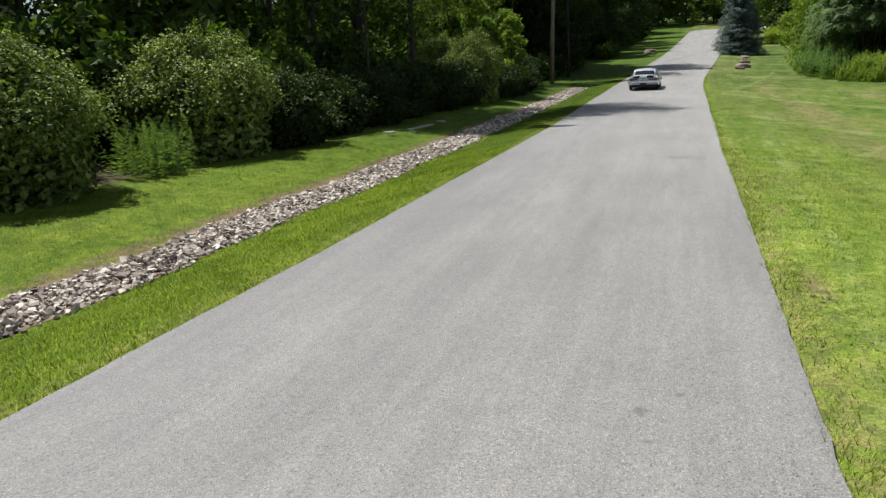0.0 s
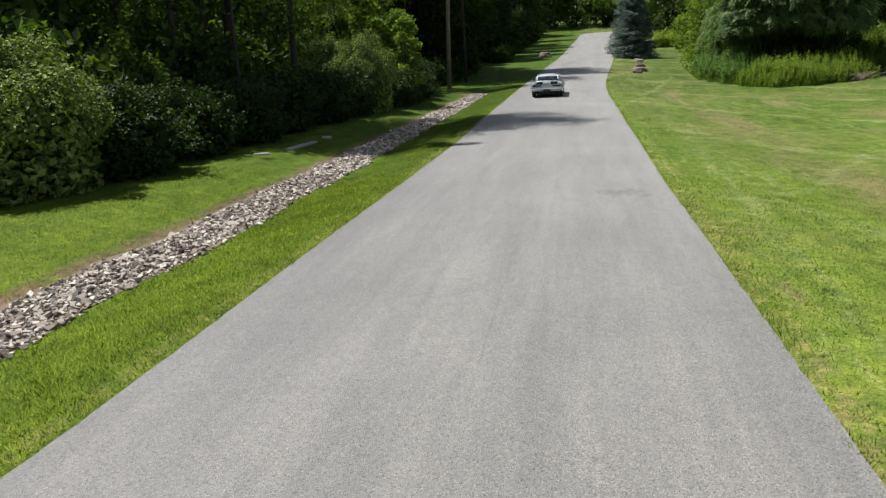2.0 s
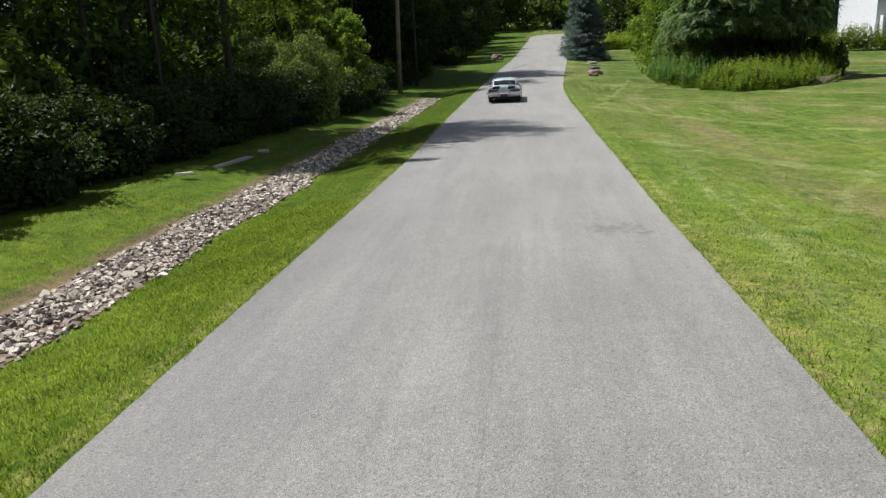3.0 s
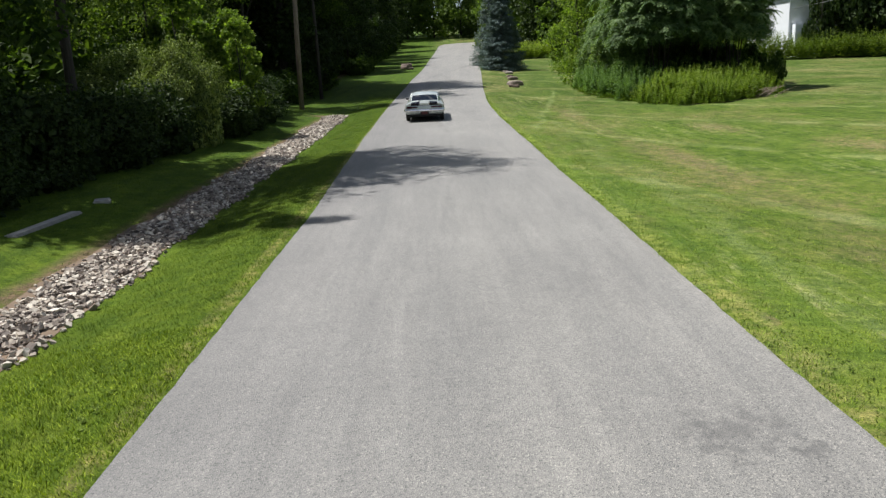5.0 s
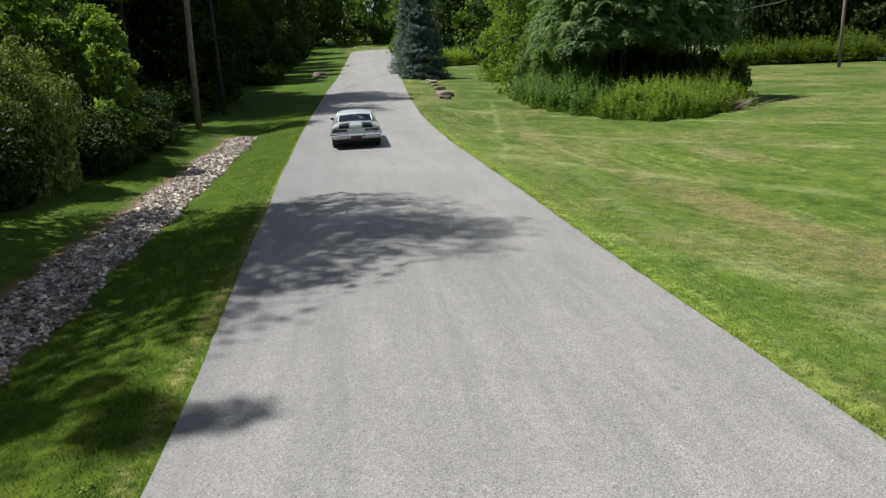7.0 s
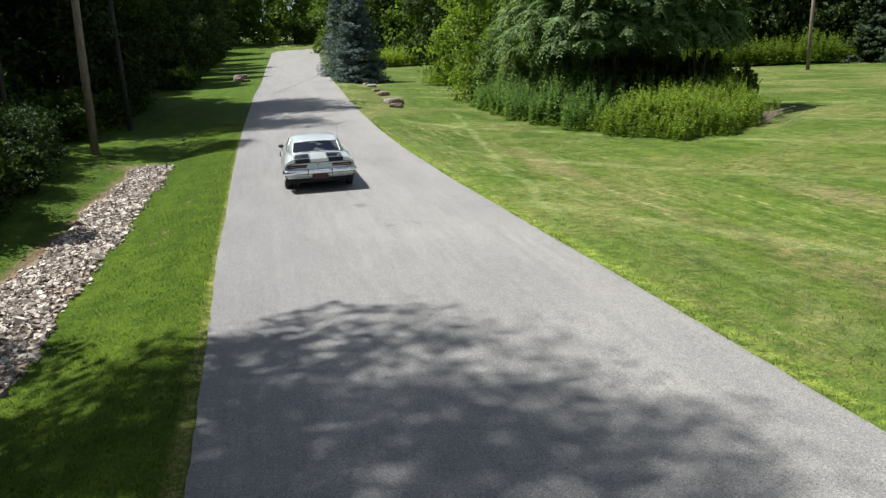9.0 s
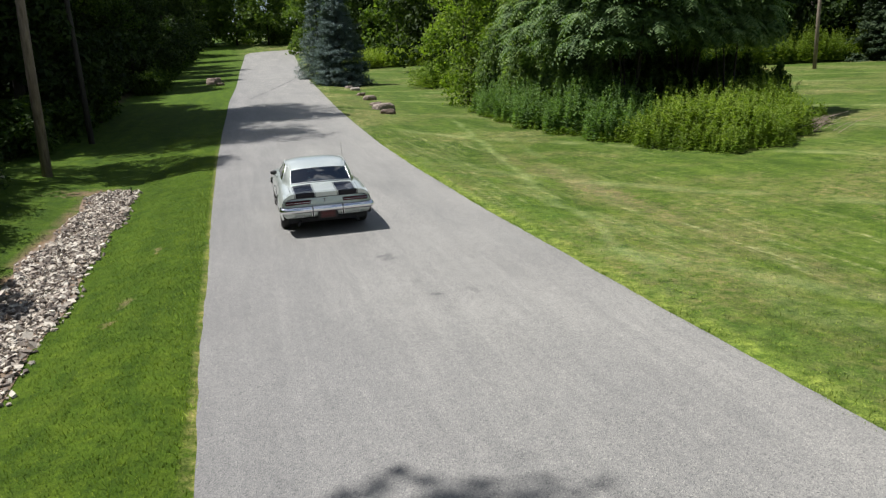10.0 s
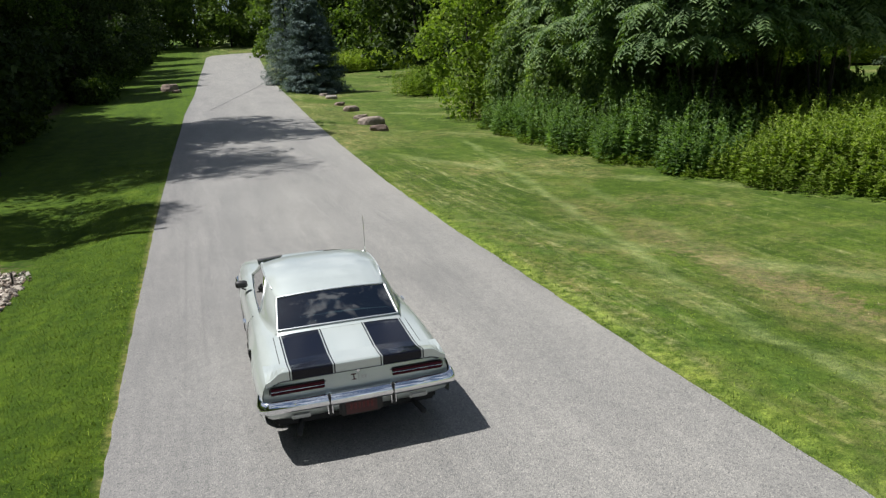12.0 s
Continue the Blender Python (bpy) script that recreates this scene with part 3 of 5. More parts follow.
# ---- vegetation ----
def leaf_quads(rng, centres, normals, size, long=1.7, fold=0.25):
    """One folded leaf at each centre: four corners and two triangles."""
    k = len(centres)
    n = normals / np.linalg.norm(normals, axis=1, keepdims=True)
    r = rng.normal(size=(k, 3))
    u = np.cross(n, r)
    u /= np.linalg.norm(u, axis=1, keepdims=True) + 1e-9
    w = np.cross(n, u)
    s = size * rng.uniform(0.6, 1.35, (k, 1))
    a = centres - u * s * long * 0.5
    b = centres + w * s * 0.5 + n * s * fold * 0.5
    c = centres + u * s * long * 0.5 - n * s * fold
    d = centres - w * s * 0.5 + n * s * fold * 0.5
    verts = np.stack([a, b, c, d], 1).reshape(-1, 3)
    i = np.arange(k)[:, None] * 4
    faces = np.concatenate([i + [0, 1, 2], i + [0, 2, 3]], 0)
    return verts, faces


def clump_cloud(rng, lumps, per, droop=0.35):
    """Leaf places and normals on the outer parts of ellipsoid lumps (x, y, z, rx, ry, rz)."""
    pts, nor = [], []
    for lump in lumps:
        c, r = np.array(lump[:3]), np.array(lump[3:6])
        d = rng.normal(size=(per, 3))
        d /= np.linalg.norm(d, axis=1, keepdims=True)
        depth = np.where(rng.random((per, 1)) < 0.16, rng.uniform(1.0, 1.42, (per, 1)), rng.uniform(0.45, 1.08, (per, 1)) ** 0.6)
        pts.append(c + d * r * depth)
        nor.append(d + rng.normal(size=(per, 3)) * 0.75 + np.array([0, 0, droop]))
    return np.concatenate(pts), np.concatenate(nor)


def crown_lumps(rng, height, base, radius, count):
    """Lumps of a broad uneven crown between two heights."""
    out = []
    for k in range(count):
        f = (k + 0.5) / count
        z = base + (height - base) * f
        spread = radius * (math.sin(math.pi * min(1, 0.22 + 0.74 * f)) ** 0.7)
        a, q = rng.uniform(0, 2 * math.pi), math.sqrt(rng.uniform(0.05, 1)) * spread
        r = radius * rng.uniform(0.26, 0.44)
        out.append((q * math.cos(a), q * math.sin(a), z, r, r, r * rng.uniform(0.55, 0.85)))
    return out


def trunk_with_limbs(height, girth, lumps, lean=0.3):
    bm = tube([(0, 0, -0.3), (lean * 0.1, 0, height * 0.12), (lean * 0.4, lean * 0.2, height * 0.45), (lean, lean * 0.4, height * 0.85)], girth, 9, [1.35, 1.0, 0.75, 0.25])
    for lump in lumps[::3]:
        z0 = max(height * 0.18, lump[2] * 0.62)
        f = z0 / height
        limb = tube([(lean * f, lean * f * 0.4, z0), (lump[0] * 0.5, lump[1] * 0.5, (z0 + lump[2]) * 0.52), (lump[0], lump[1], lump[2])], girth * 0.32, 5, [1.0, 0.7, 0.25])
        tmp = bpy.data.meshes.new("limb")
        limb.to_mesh(tmp)
        limb.free()
        bm.from_mesh(tmp)
        bpy.data.meshes.remove(tmp)
    return bm


def make_tree(name, seed, height, base, radius, lumps, per, leaf, material, girth=0.22):
    """A tree: an Empty at its foot with a trunk and a crown of separate leaves."""
    rng = np.random.default_rng(seed)
    shape = crown_lumps(rng, height, base, radius, lumps)
    root = new(name)
    part("trunk", trunk_with_limbs(height, girth, shape), BARK, root, smooth=True)
    pts, nor = clump_cloud(rng, shape, per)
    crown = new("crown", soup("crown", *leaf_quads(rng, pts, nor, leaf), material))
    crown.parent = root
    return root


def make_shrub(name, seed, rx, ry, h, lumps, per, leaf, material, skirt=0.2):
    """A dense mound of leaves on a few stems; skirt is how far down its leafy shell reaches."""
    rng = np.random.default_rng(seed)
    shape = []
    for k in range(lumps):
        a, q = rng.uniform(0, 2 * math.pi), math.sqrt(rng.uniform(0, 1)) * 0.78
        top = h * (1 - 0.55 * q * q) * rng.uniform(0.75, 1.05)
        z = top * rng.uniform(skirt, 0.95)
        r = rng.uniform(0.09, 0.29)
        shape.append((q * rx * math.cos(a), q * ry * math.sin(a), z, r * rx, r * ry, 0.13 * h * rng.uniform(0.7, 1.3)))
    root = new(name)
    bm = bmesh.new()
    for k in range(5):
        s = shape[k * 3 % len(shape)]
        t = tube([(s[0] * 0.15, s[1] * 0.15, -0.2), (s[0] * 0.5, s[1] * 0.5, s[2] * 0.5), (s[0], s[1], s[2])], 0.05, 5, [1, 0.7, 0.3])
        tmp = bpy.data.meshes.new("stem")
        t.to_mesh(tmp)
        t.free()
        bm.from_mesh(tmp)
        bpy.data.meshes.remove(tmp)
    part("stems", bm, BARK, root, smooth=True)
    pts, nor = clump_cloud(rng, shape, per, 1.1)
    # larger leaves in the mound's heart, added to block light and keep it dark
    k = int(len(pts) * 0.2)
    a, q = rng.uniform(0, 6.283, k), np.sqrt(rng.uniform(0, 1, k)) * 0.72
    heart = np.stack([q * rx * np.cos(a), q * ry * np.sin(a), h * (0.84 - 0.5 * q * q) * rng.uniform(0, 1, k)], 1)
    hv, hf = leaf_quads(rng, heart, rng.normal(size=(k, 3)), min(leaf * 2.2, 0.22), 1.4)
    keep = pts[:, 2] > -0.05
    lv, lf = leaf_quads(rng, pts[keep], nor[keep], leaf)
    foliage = new("foliage", soup("foliage", np.concatenate([lv, hv]), np.concatenate([lf, hf + len(lv)]), material))
    foliage.parent = root
    return root


def ground_at(x, y):
    return float(land(x, y))


def plant(source, places, label, category, group, seed=1):
    """Sets out a plant and its copies: (x, y, scale[, height scale])."""
    rng = random.Random(seed)
    for k, row in enumerate(places):
        x, y, s = row[:3]
        sz = row[3] if len(row) > 3 else s
        m = Matrix.Translation((x, y, ground_at(x, y))) @ Matrix.Rotation(rng.uniform(0, 6.28), 4, "Z") @ Matrix.Diagonal((s, s, sz, 1))
        if k == 0:
            source.matrix_basis = m
            ob = source
            tagged(ob, label, category, group)
        else:
            source_m = source.matrix_basis.copy()
            source.matrix_basis = Matrix()
            ob = copy_thing(source, m)
            source.matrix_basis = source_m


def build_woods():
    """The wood and its undergrowth along the lane, and the trees that close the view."""
    tall_a = make_tree("tree", 11, 21, 6.5, 5.2, 24, 560, 0.155, LEAF, 0.26)
    plant(tall_a, [(-16.6, 38.8, 1.02, 1.12), (-14.6, 41.6, 0.68, 1.32), (-16.8, 34.0, 0.5, 1.05), (-13.8, 76.5, 1.0, 1.14)], "tall leafy woodland tree with a broad green crown", "tree", "woodland trees", 2)
    tall_d = make_tree("tree", 11, 21, 6.5, 5.2, 26, 300, 0.25, LEAF, 0.26)
    plant(tall_d, [(-14.5, 87, 1.3), (-14, 92, 1.25)], "tall leafy woodland tree arching towards a lane", "tree", "woodland trees", 18)
    # crowns stand above the view, placed for the shadow bands they cast
    arch_tree = make_tree("tree", 27, 17, 6.6, 4.0, 26, 520, 0.15, LEAF, 0.2)
    plant(arch_tree, [(-14.7, 68.2, 0.66, 1.14), (-13.6, 80.5, 1.0), (-13.8, 86.0, 0.95), (-12.9, 91.5, 0.8)], "slender woodland tree with a high leafy crown", "tree", "woodland trees", 28)
    # small unseen crown, added to cast one shadow lobe at the lane's edge
    thin = make_tree("tree", 29, 19.5, 14.2, 1.7, 14, 330, 0.14, LEAF, 0.12)
    plant(thin, [(-13.6, 32.9, 0.5, 1.0)], "thin tall woodland tree with a small leafy top", "tree", "woodland trees", 30)
    inner = make_tree("tree", 19, 18, 2.5, 5.0, 24, 120, 0.38, LEAF, 0.2)
    spots = random.Random(77)
    rows = [(x + spots.uniform(-2, 2), y + spots.uniform(-2.5, 2.5), spots.uniform(0.85, 1.25)) for x in (-27, -35) for y in range(-14, 215, 9) if not (x < -33 and 22 < y < 44)]
    plant(inner, rows, "leafy tree deep inside a wood", "tree", "inner woodland trees", 20)
    tall_b = make_tree("tree", 12, 19, 3.0, 4.6, 34, 230, 0.21, LEAF, 0.2)
    plant(tall_b, [(-18.8, 33.5, 0.85), (-17.2, 37.8, 0.88), (-33, 40, 1.2), (-30, 16, 1.0), (-30, 2, 1.0), (-20.5, 66, 0.95), (-24, 5, 0.9), (-23.5, 18, 0.9), (-24.5, 24.5, 0.9)], "leafy woodland tree clothed in foliage to low down", "tree", "woodland trees", 3)
    tall_c = make_tree("tree", 17, 19, 2.6, 4.7, 30, 175, 0.31, LEAF_SHADED, 0.2)
    plant(tall_c, [(-13.6, 77.0, 0.62), (-12.5, 81, 0.68), (-12.3, 88.5, 0.68), (-20.5, 73, 0.9), (-13.8, 78, 0.75), (-19, 79, 1.1), (-14, 83.5, 0.75), (-16.8, 84, 0.9), (-13.8, 90, 0.75), (-16.3, 91, 0.85), (-19, 96, 1.1), (-16.5, 101, 0.9), (-17.8, 106, 0.7), (-22, 104, 1.0), (-17, 111.5, 0.68), (-21, 111, 0.9), (-19.5, 117, 0.9), (-13.2, 119.5, 0.7), (-15.5, 122, 1.0), (-13.3, 125.0, 0.8), (-12.6, 126, 0.72), (-15, 133, 0.9), (-12.4, 134, 0.95), (-14.5, 146, 0.9), (-11.8, 146, 0.95), (-13, 157, 1.1), (-11, 165, 0.75), (-15.5, 172, 1.1), (-10, 185, 0.75), (-17, 185, 1.1), (-16, 205, 1.2), (-13, 222, 1.2)], "shade-toned woodland tree clothed in foliage to low down", "tree", "woodland trees", 13)
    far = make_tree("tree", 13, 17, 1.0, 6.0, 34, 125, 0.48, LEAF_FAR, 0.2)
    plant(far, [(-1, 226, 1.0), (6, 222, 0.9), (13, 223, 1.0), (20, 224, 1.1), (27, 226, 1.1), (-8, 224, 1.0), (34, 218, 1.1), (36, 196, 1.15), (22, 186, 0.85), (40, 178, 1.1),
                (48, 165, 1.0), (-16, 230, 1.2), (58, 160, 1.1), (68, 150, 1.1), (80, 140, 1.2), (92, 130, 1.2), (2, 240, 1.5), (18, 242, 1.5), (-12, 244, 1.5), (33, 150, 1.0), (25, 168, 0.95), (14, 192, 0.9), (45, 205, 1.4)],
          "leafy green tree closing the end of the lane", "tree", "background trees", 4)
    dim = make_tree("tree", 14, 16, 0.5, 5.5, 32, 150, 0.46, LEAF_SHADED, 0.2)
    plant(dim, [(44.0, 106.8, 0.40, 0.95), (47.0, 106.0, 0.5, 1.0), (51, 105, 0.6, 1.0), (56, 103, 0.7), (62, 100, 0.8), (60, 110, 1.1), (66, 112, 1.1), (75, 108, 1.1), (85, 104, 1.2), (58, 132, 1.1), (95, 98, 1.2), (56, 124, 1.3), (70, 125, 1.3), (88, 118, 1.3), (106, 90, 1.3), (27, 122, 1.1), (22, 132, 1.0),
                (33, 132, 1.2), (100, 70, 1.3), (105, 50, 1.3), (108, 30, 1.3), (44, 138, 1.3), (20, 176, 1.0), (32, 168, 1.1)], "shade-toned leafy tree in a wood behind a lawn", "tree", "background trees", 14)
    young = make_tree("tree", 15, 11, 0.8, 3.0, 30, 230, 0.12, LEAF_BRIGHT, 0.09)
    plant(young, [(-19.2, 52.5, 1.0), (-16.4, 55.2, 0.95), (-17, 61, 1.0), (-20.5, 47.5, 1.2), (-21, 13, 1.1), (-14.2, 56.0, 0.7)], "young bright green tree standing in a dark wood", "tree", "woodland trees", 16)
    low = make_shrub("shrub", 21, 2.6, 2.6, 3.3, 90, 420, 0.060, LEAF_SHRUB, 0.62)
    plant(low, [(-14.2, 12.8, 1.15, 1.1), (-14.4, 20.6, 1.2, 1.15), (-12.0, 45.2, 0.78, 1.27), (-15.2, 48.5, 1.2, 1.2), (-13.9, 8.0, 1.0, 0.8)], "dense rounded grey-green shrub at the edge of a wood", "shrub", "woodland shrubs", 5)
    dark = make_shrub("shrub", 22, 2.4, 2.8, 3.0, 80, 175, 0.08, LEAF_SHADED)
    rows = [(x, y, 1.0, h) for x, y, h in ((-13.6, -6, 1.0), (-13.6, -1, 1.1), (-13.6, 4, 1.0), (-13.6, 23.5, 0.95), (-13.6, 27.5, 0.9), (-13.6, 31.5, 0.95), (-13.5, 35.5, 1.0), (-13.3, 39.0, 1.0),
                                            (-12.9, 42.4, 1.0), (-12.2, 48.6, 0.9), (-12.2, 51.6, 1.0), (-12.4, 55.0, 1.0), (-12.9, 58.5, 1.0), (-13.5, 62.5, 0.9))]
    plant(dark, rows, "shade-toned green undergrowth shrub at the edge of a wood", "shrub", "woodland shrubs", 6)
    deep = make_shrub("shrub", 24, 2.4, 2.8, 3.0, 50, 60, 0.18, LEAF)
    rows = [(-18.5, y, 1.5, 1.7) for y in range(-4, 66, 6)]
    rows += [(-24, y, 2.2, 2.6) for y in range(-4, 66, 18)]
    rows += [(-13.5, y, 1.0, 0.9) for y in (72, 77, 82, 88, 93)] + [(-11.6, 116.0, 0.8, 0.9), (-11.4, 120.0, 0.8, 0.9)] + [(-17.5, y, 1.3, 1.3) for y in range(70, 120, 6)]
    rows += [(-13.5 + 0.02 * (y - 120), y, 1.3, 1.3) for y in range(122, 215, 7)] + [(-19, y, 1.9, 2.3) for y in range(125, 220, 13)]
    plant(deep, rows, "dark undergrowth shrub deep in a shaded wood", "shrub", "woodland shrubs", 8)
    bright = make_shrub("shrub", 23, 1.5, 1.5, 2.6, 50, 260, 0.09, LEAF_BRIGHT)
    plant(bright, [(-15.5, 27, 1.3, 1.6), (-14.6, 52.5, 1.2, 2.2), (-15.5, 58, 1.4, 2.7), (-15.8, 62, 1.3, 2.5)], "bright green young growth in front of dark woods", "shrub", "woodland shrubs", 7)
    vine = make_tree("sapling", 26, 5.2, 0.7, 1.05, 26, 170, 0.12, LEAF_LIME, 0.05)
    plant(vine, [(-10.7, 49.9, 0.9, 0.96), (-11.5, 51.6, 1.0, 1.05), (-13.6, 51.0, 1.3, 1.25)], "lime-green leafy sapling lit against a dark wood", "sapling", "woodland saplings", 37)


def kites(roots, ways, normals, length, width):
    """Narrow leaves: each a kite from its root along a way."""
    u = ways / np.linalg.norm(ways, axis=1, keepdims=True)
    w = np.cross(normals, u)
    w /= np.linalg.norm(w, axis=1, keepdims=True) + 1e-9
    l, h = length[:, None], width[:, None] * 0.5
    droop = np.array([0, 0, -0.22]) * l
    verts = np.stack([roots, roots + u * l * 0.45 + w * h, roots + u * l + droop, roots + u * l * 0.45 - w * h], 1).reshape(-1, 3)
    i = np.arange(len(roots))[:, None] * 4
    return verts, np.concatenate([i + [0, 1, 2], i + [0, 2, 3]], 0)


def weed_bank(name, seed, spots, material, label, count=58, slim=0.34, wide=0.27):
    """Upright weeds standing close together: each a plume of narrow leaves up a stem; uncountable."""
    rng = np.random.default_rng(seed)
    root, way, nor, length = [], [], [], []
    for x, y, h in spots:
        z0, k = ground_at(x, y), count
        f = rng.uniform(0.04, 1, k) ** 0.8
        lean = rng.normal(0, 0.11, 2)
        a = rng.uniform(0, 6.283, k)
        up = 0.25 + 0.9 * f * f
        root.append(np.stack([x + lean[0] * f * f * h, y + lean[1] * f * f * h, z0 + f * h * 0.93], 1))
        way.append(np.stack([np.cos(a), np.sin(a), up * rng.uniform(0.6, 1.4, k)], 1))
        nor.append(np.stack([-np.cos(a) * up, -np.sin(a) * up, np.ones(k)], 1) + rng.normal(0, 0.35, (k, 3)))
        length.append(wide * (1.12 - 0.75 * f) * rng.uniform(0.6, 1.25, k) * min(1.0, 0.45 + 0.4 * h))
    length = np.concatenate(length)
    ob = new(name, soup(name, *kites(np.concatenate(root), np.concatenate(way), np.concatenate(nor), length, length * slim), material))
    return tagged(ob, label, "weeds", kind="stuff")


def ring_spots(rng, count, inside, box, tall, vary):
    out = []
    while len(out) < count:
        x, y = rng.uniform(box[0], box[2]), rng.uniform(box[1], box[3])
        k = inside(x, y)
        if k > 0:
            out.append((x, y, tall * (0.5 + 0.5 * min(1, k * 2.2)) * rng.uniform(1 - vary, 1 + vary) * (0.95 + 0.5 * noise.noise(Vector((x * 0.55, y * 0.55, 3.7))))))
    return out


def sumac_mesh(rng, height, radius, rosettes):
    """Long compound leaves: a drooping rib with paired narrow leaflets, in rosettes at the branch ends."""
    cs, us, ns, ss = [], [], [], []
    for r in range(rosettes):
        a, q = rng.uniform(0, 6.283), math.sqrt(rng.uniform(0.08, 1)) * radius
        top = height * (1 - 0.42 * (q / radius) ** 2.2)
        tip = np.array([q * math.cos(a), q * math.sin(a), 3.6 + (top - 3.6) * rng.uniform(0.0, 1.0) ** 1.15 + 0.6 * (1 - q / radius)])
        for k in range(8):
            b = a + rng.normal(0, 1.6)
            out = np.array([math.cos(b), math.sin(b), 0])
            side = np.array([-math.sin(b), math.cos(b), 0])
            length, sag = rng.uniform(0.7, 1.15), rng.uniform(0, 1)
            for j in range(9):
                f = (j + 1) / 9
                mid = tip + out * length * f * (1 - 0.25 * sag) + np.array([0, 0, 0.22 * f - (0.35 + 0.75 * sag) * f * f])
                for sgn in (-1, 1):
                    cs.append(mid + side * sgn * 0.11 * (1.1 - 0.5 * f))
                    us.append(side * sgn + out * 0.45 - np.array([0, 0, 0.3 + 0.5 * sag]))
                    ns.append(np.array([0, 0, 1.0]) + out * 0.5 * f + rng.normal(0, 0.2, 3))
                    ss.append(0.36 * (1.1 - 0.5 * f))
    c, u, n, s = np.array(cs), np.array(us), np.array(ns), np.array(ss)[:, None]
    u /= np.linalg.norm(u, axis=1, keepdims=True)
    w = np.cross(n, u)
    w /= np.linalg.norm(w, axis=1, keepdims=True)
    verts = np.stack([c - u * s * 0.5, c + w * s * 0.16, c + u * s * 0.5 - n * s * 0.12, c - w * s * 0.16], 1).reshape(-1, 3)
    i = np.arange(len(c))[:, None] * 4
    return verts, np.concatenate([i + [0, 1, 2], i + [0, 2, 3]], 0)


def build_island():
    """The island of sumac, brush and tall weeds in the lawn, and the weed hedges behind."""
    rng = np.random.default_rng(31)
    for k, (x, y, h, r) in enumerate(((13.4, 67.4, 10.5, 3.7), (17.0, 68.3, 12.0, 3.7), (13.4, 72.3, 10.5, 3.8), (17.2, 73.5, 11.5, 3.9), (15.0, 79, 10.5, 3.9), (18.3, 66.9, 8.5, 2.1))):
        root = new("sumac_tree")
        root.matrix_basis = Matrix.Translation((x, y, ground_at(x, y)))
        bm = bmesh.new()
        for s in range(5):
            a = s * 1.26 + k
            t = tube([(0.2 * math.cos(a), 0.2 * math.sin(a), -0.2), (r * 0.25 * math.cos(a), r * 0.25 * math.sin(a), h * 0.4), (r * 0.6 * math.cos(a), r * 0.6 * math.sin(a), h * 0.78)], 0.055, 6, [1, 0.7, 0.35])
            tmp = bpy.data.meshes.new("stem")
            t.to_mesh(tmp)
            t.free()
            bm.from_mesh(tmp)
            bpy.data.meshes.remove(tmp)
        part("trunk", bm, BARK, root, smooth=True)
        crown = new("crown", soup("crown", *sumac_mesh(rng, h, r, 340 if k < 2 else 150), LEAF_SUMAC))
        crown.parent = root
        tagged(root, "spreading sumac tree with long drooping compound leaves", "tree", "island trees")
    side = make_shrub("shrub", 33, 2.3, 2.3, 4.2, 80, 230, 0.10, LEAF_BRUSH)
    plant(side, [(12.0, 70.6, 0.8, 1.2), (12.2, 75.5, 1.0, 1.35), (13.2, 73.5, 1.0, 1.55), (12.2, 79.5, 1.0, 1.4)], "grey-green brush beside sumac trees in a lawn", "shrub", "island brush", 9)
    side2 = make_shrub("shrub", 34, 2.5, 2.5, 5.0, 80, 170, 0.17, LEAF_BRIGHT)
    plant(side2, [(14, 82, 1.2, 1.35), (17, 90, 1.3, 1.4), (19, 84, 1.3, 1.5), (17, 78, 1.2, 1.35), (21, 98, 1.3, 1.4)], "bright green leafy bush in a lawn island", "shrub", "island brush", 10)
    lime = make_tree("tree", 36, 10, 0.6, 2.9, 26, 190, 0.16, LEAF_LIME, 0.09)
    plant(lime, [(11.3, 85, 1.0), (13.2, 90, 1.1)], "bright lime-green young tree behind brush in a lawn", "tree", "island trees", 12)
    core = make_shrub("shrub", 35, 3.2, 3.2, 2.6, 60, 110, 0.2, LEAF)
    plant(core, [(15, 70, 1.0), (18.0, 71, 1.0), (14.5, 75, 1.0), (18, 77, 1.1), (13.4, 71.0, 0.8, 0.85), (17.0, 71.2, 0.8, 0.85), (19.2, 70.5, 0.6, 0.95), (18.8, 73.5, 0.8, 1.3), (16.5, 80, 1.2, 1.6), (19.0, 76.5, 0.8, 1.7), (19.4, 67.9, 0.5, 1.15), (20.4, 69.5, 0.5, 1.2), (21.0, 67.3, 0.36, 0.95), (20.0, 72.0, 0.55, 1.2), (16.0, 69.5, 0.9, 1.2), (12.6, 69.5, 0.7, 1.0)], "shaded dark undergrowth below sumac trees", "shrub", "island brush", 11)

    outline = ((10.1, 80.5), (9.5, 76), (9.3, 70), (9.8, 65), (10.3, 61.5), (11.0, 59.1), (12.2, 57.5), (14.2, 58.0), (16.8, 59.8), (19.2, 61.8), (20.2, 65), (20.4, 72), (20.2, 80.5))

    def rim(x, y):
        """Depth inside the island's edge, up to the width of the weed belt; 0 outside."""
        x, y = x + 0.3 * math.sin(y * 1.9), y + 0.3 * math.sin(x * 2.3)
        odd, near = False, 9.0
        for (ax, ay), (bx, by) in zip(outline, outline[1:] + outline[:1]):
            if (ay > y) != (by > y) and x < ax + (y - ay) * (bx - ax) / (by - ay):
                odd = not odd
            f = max(0.0, min(1.0, ((x - ax) * (bx - ax) + (y - ay) * (by - ay)) / ((bx - ax) ** 2 + (by - ay) ** 2)))
            near = min(near, math.hypot(x - ax - f * (bx - ax), y - ay - f * (by - ay)))
        belt = 2.4 if y > 64 else 6.0
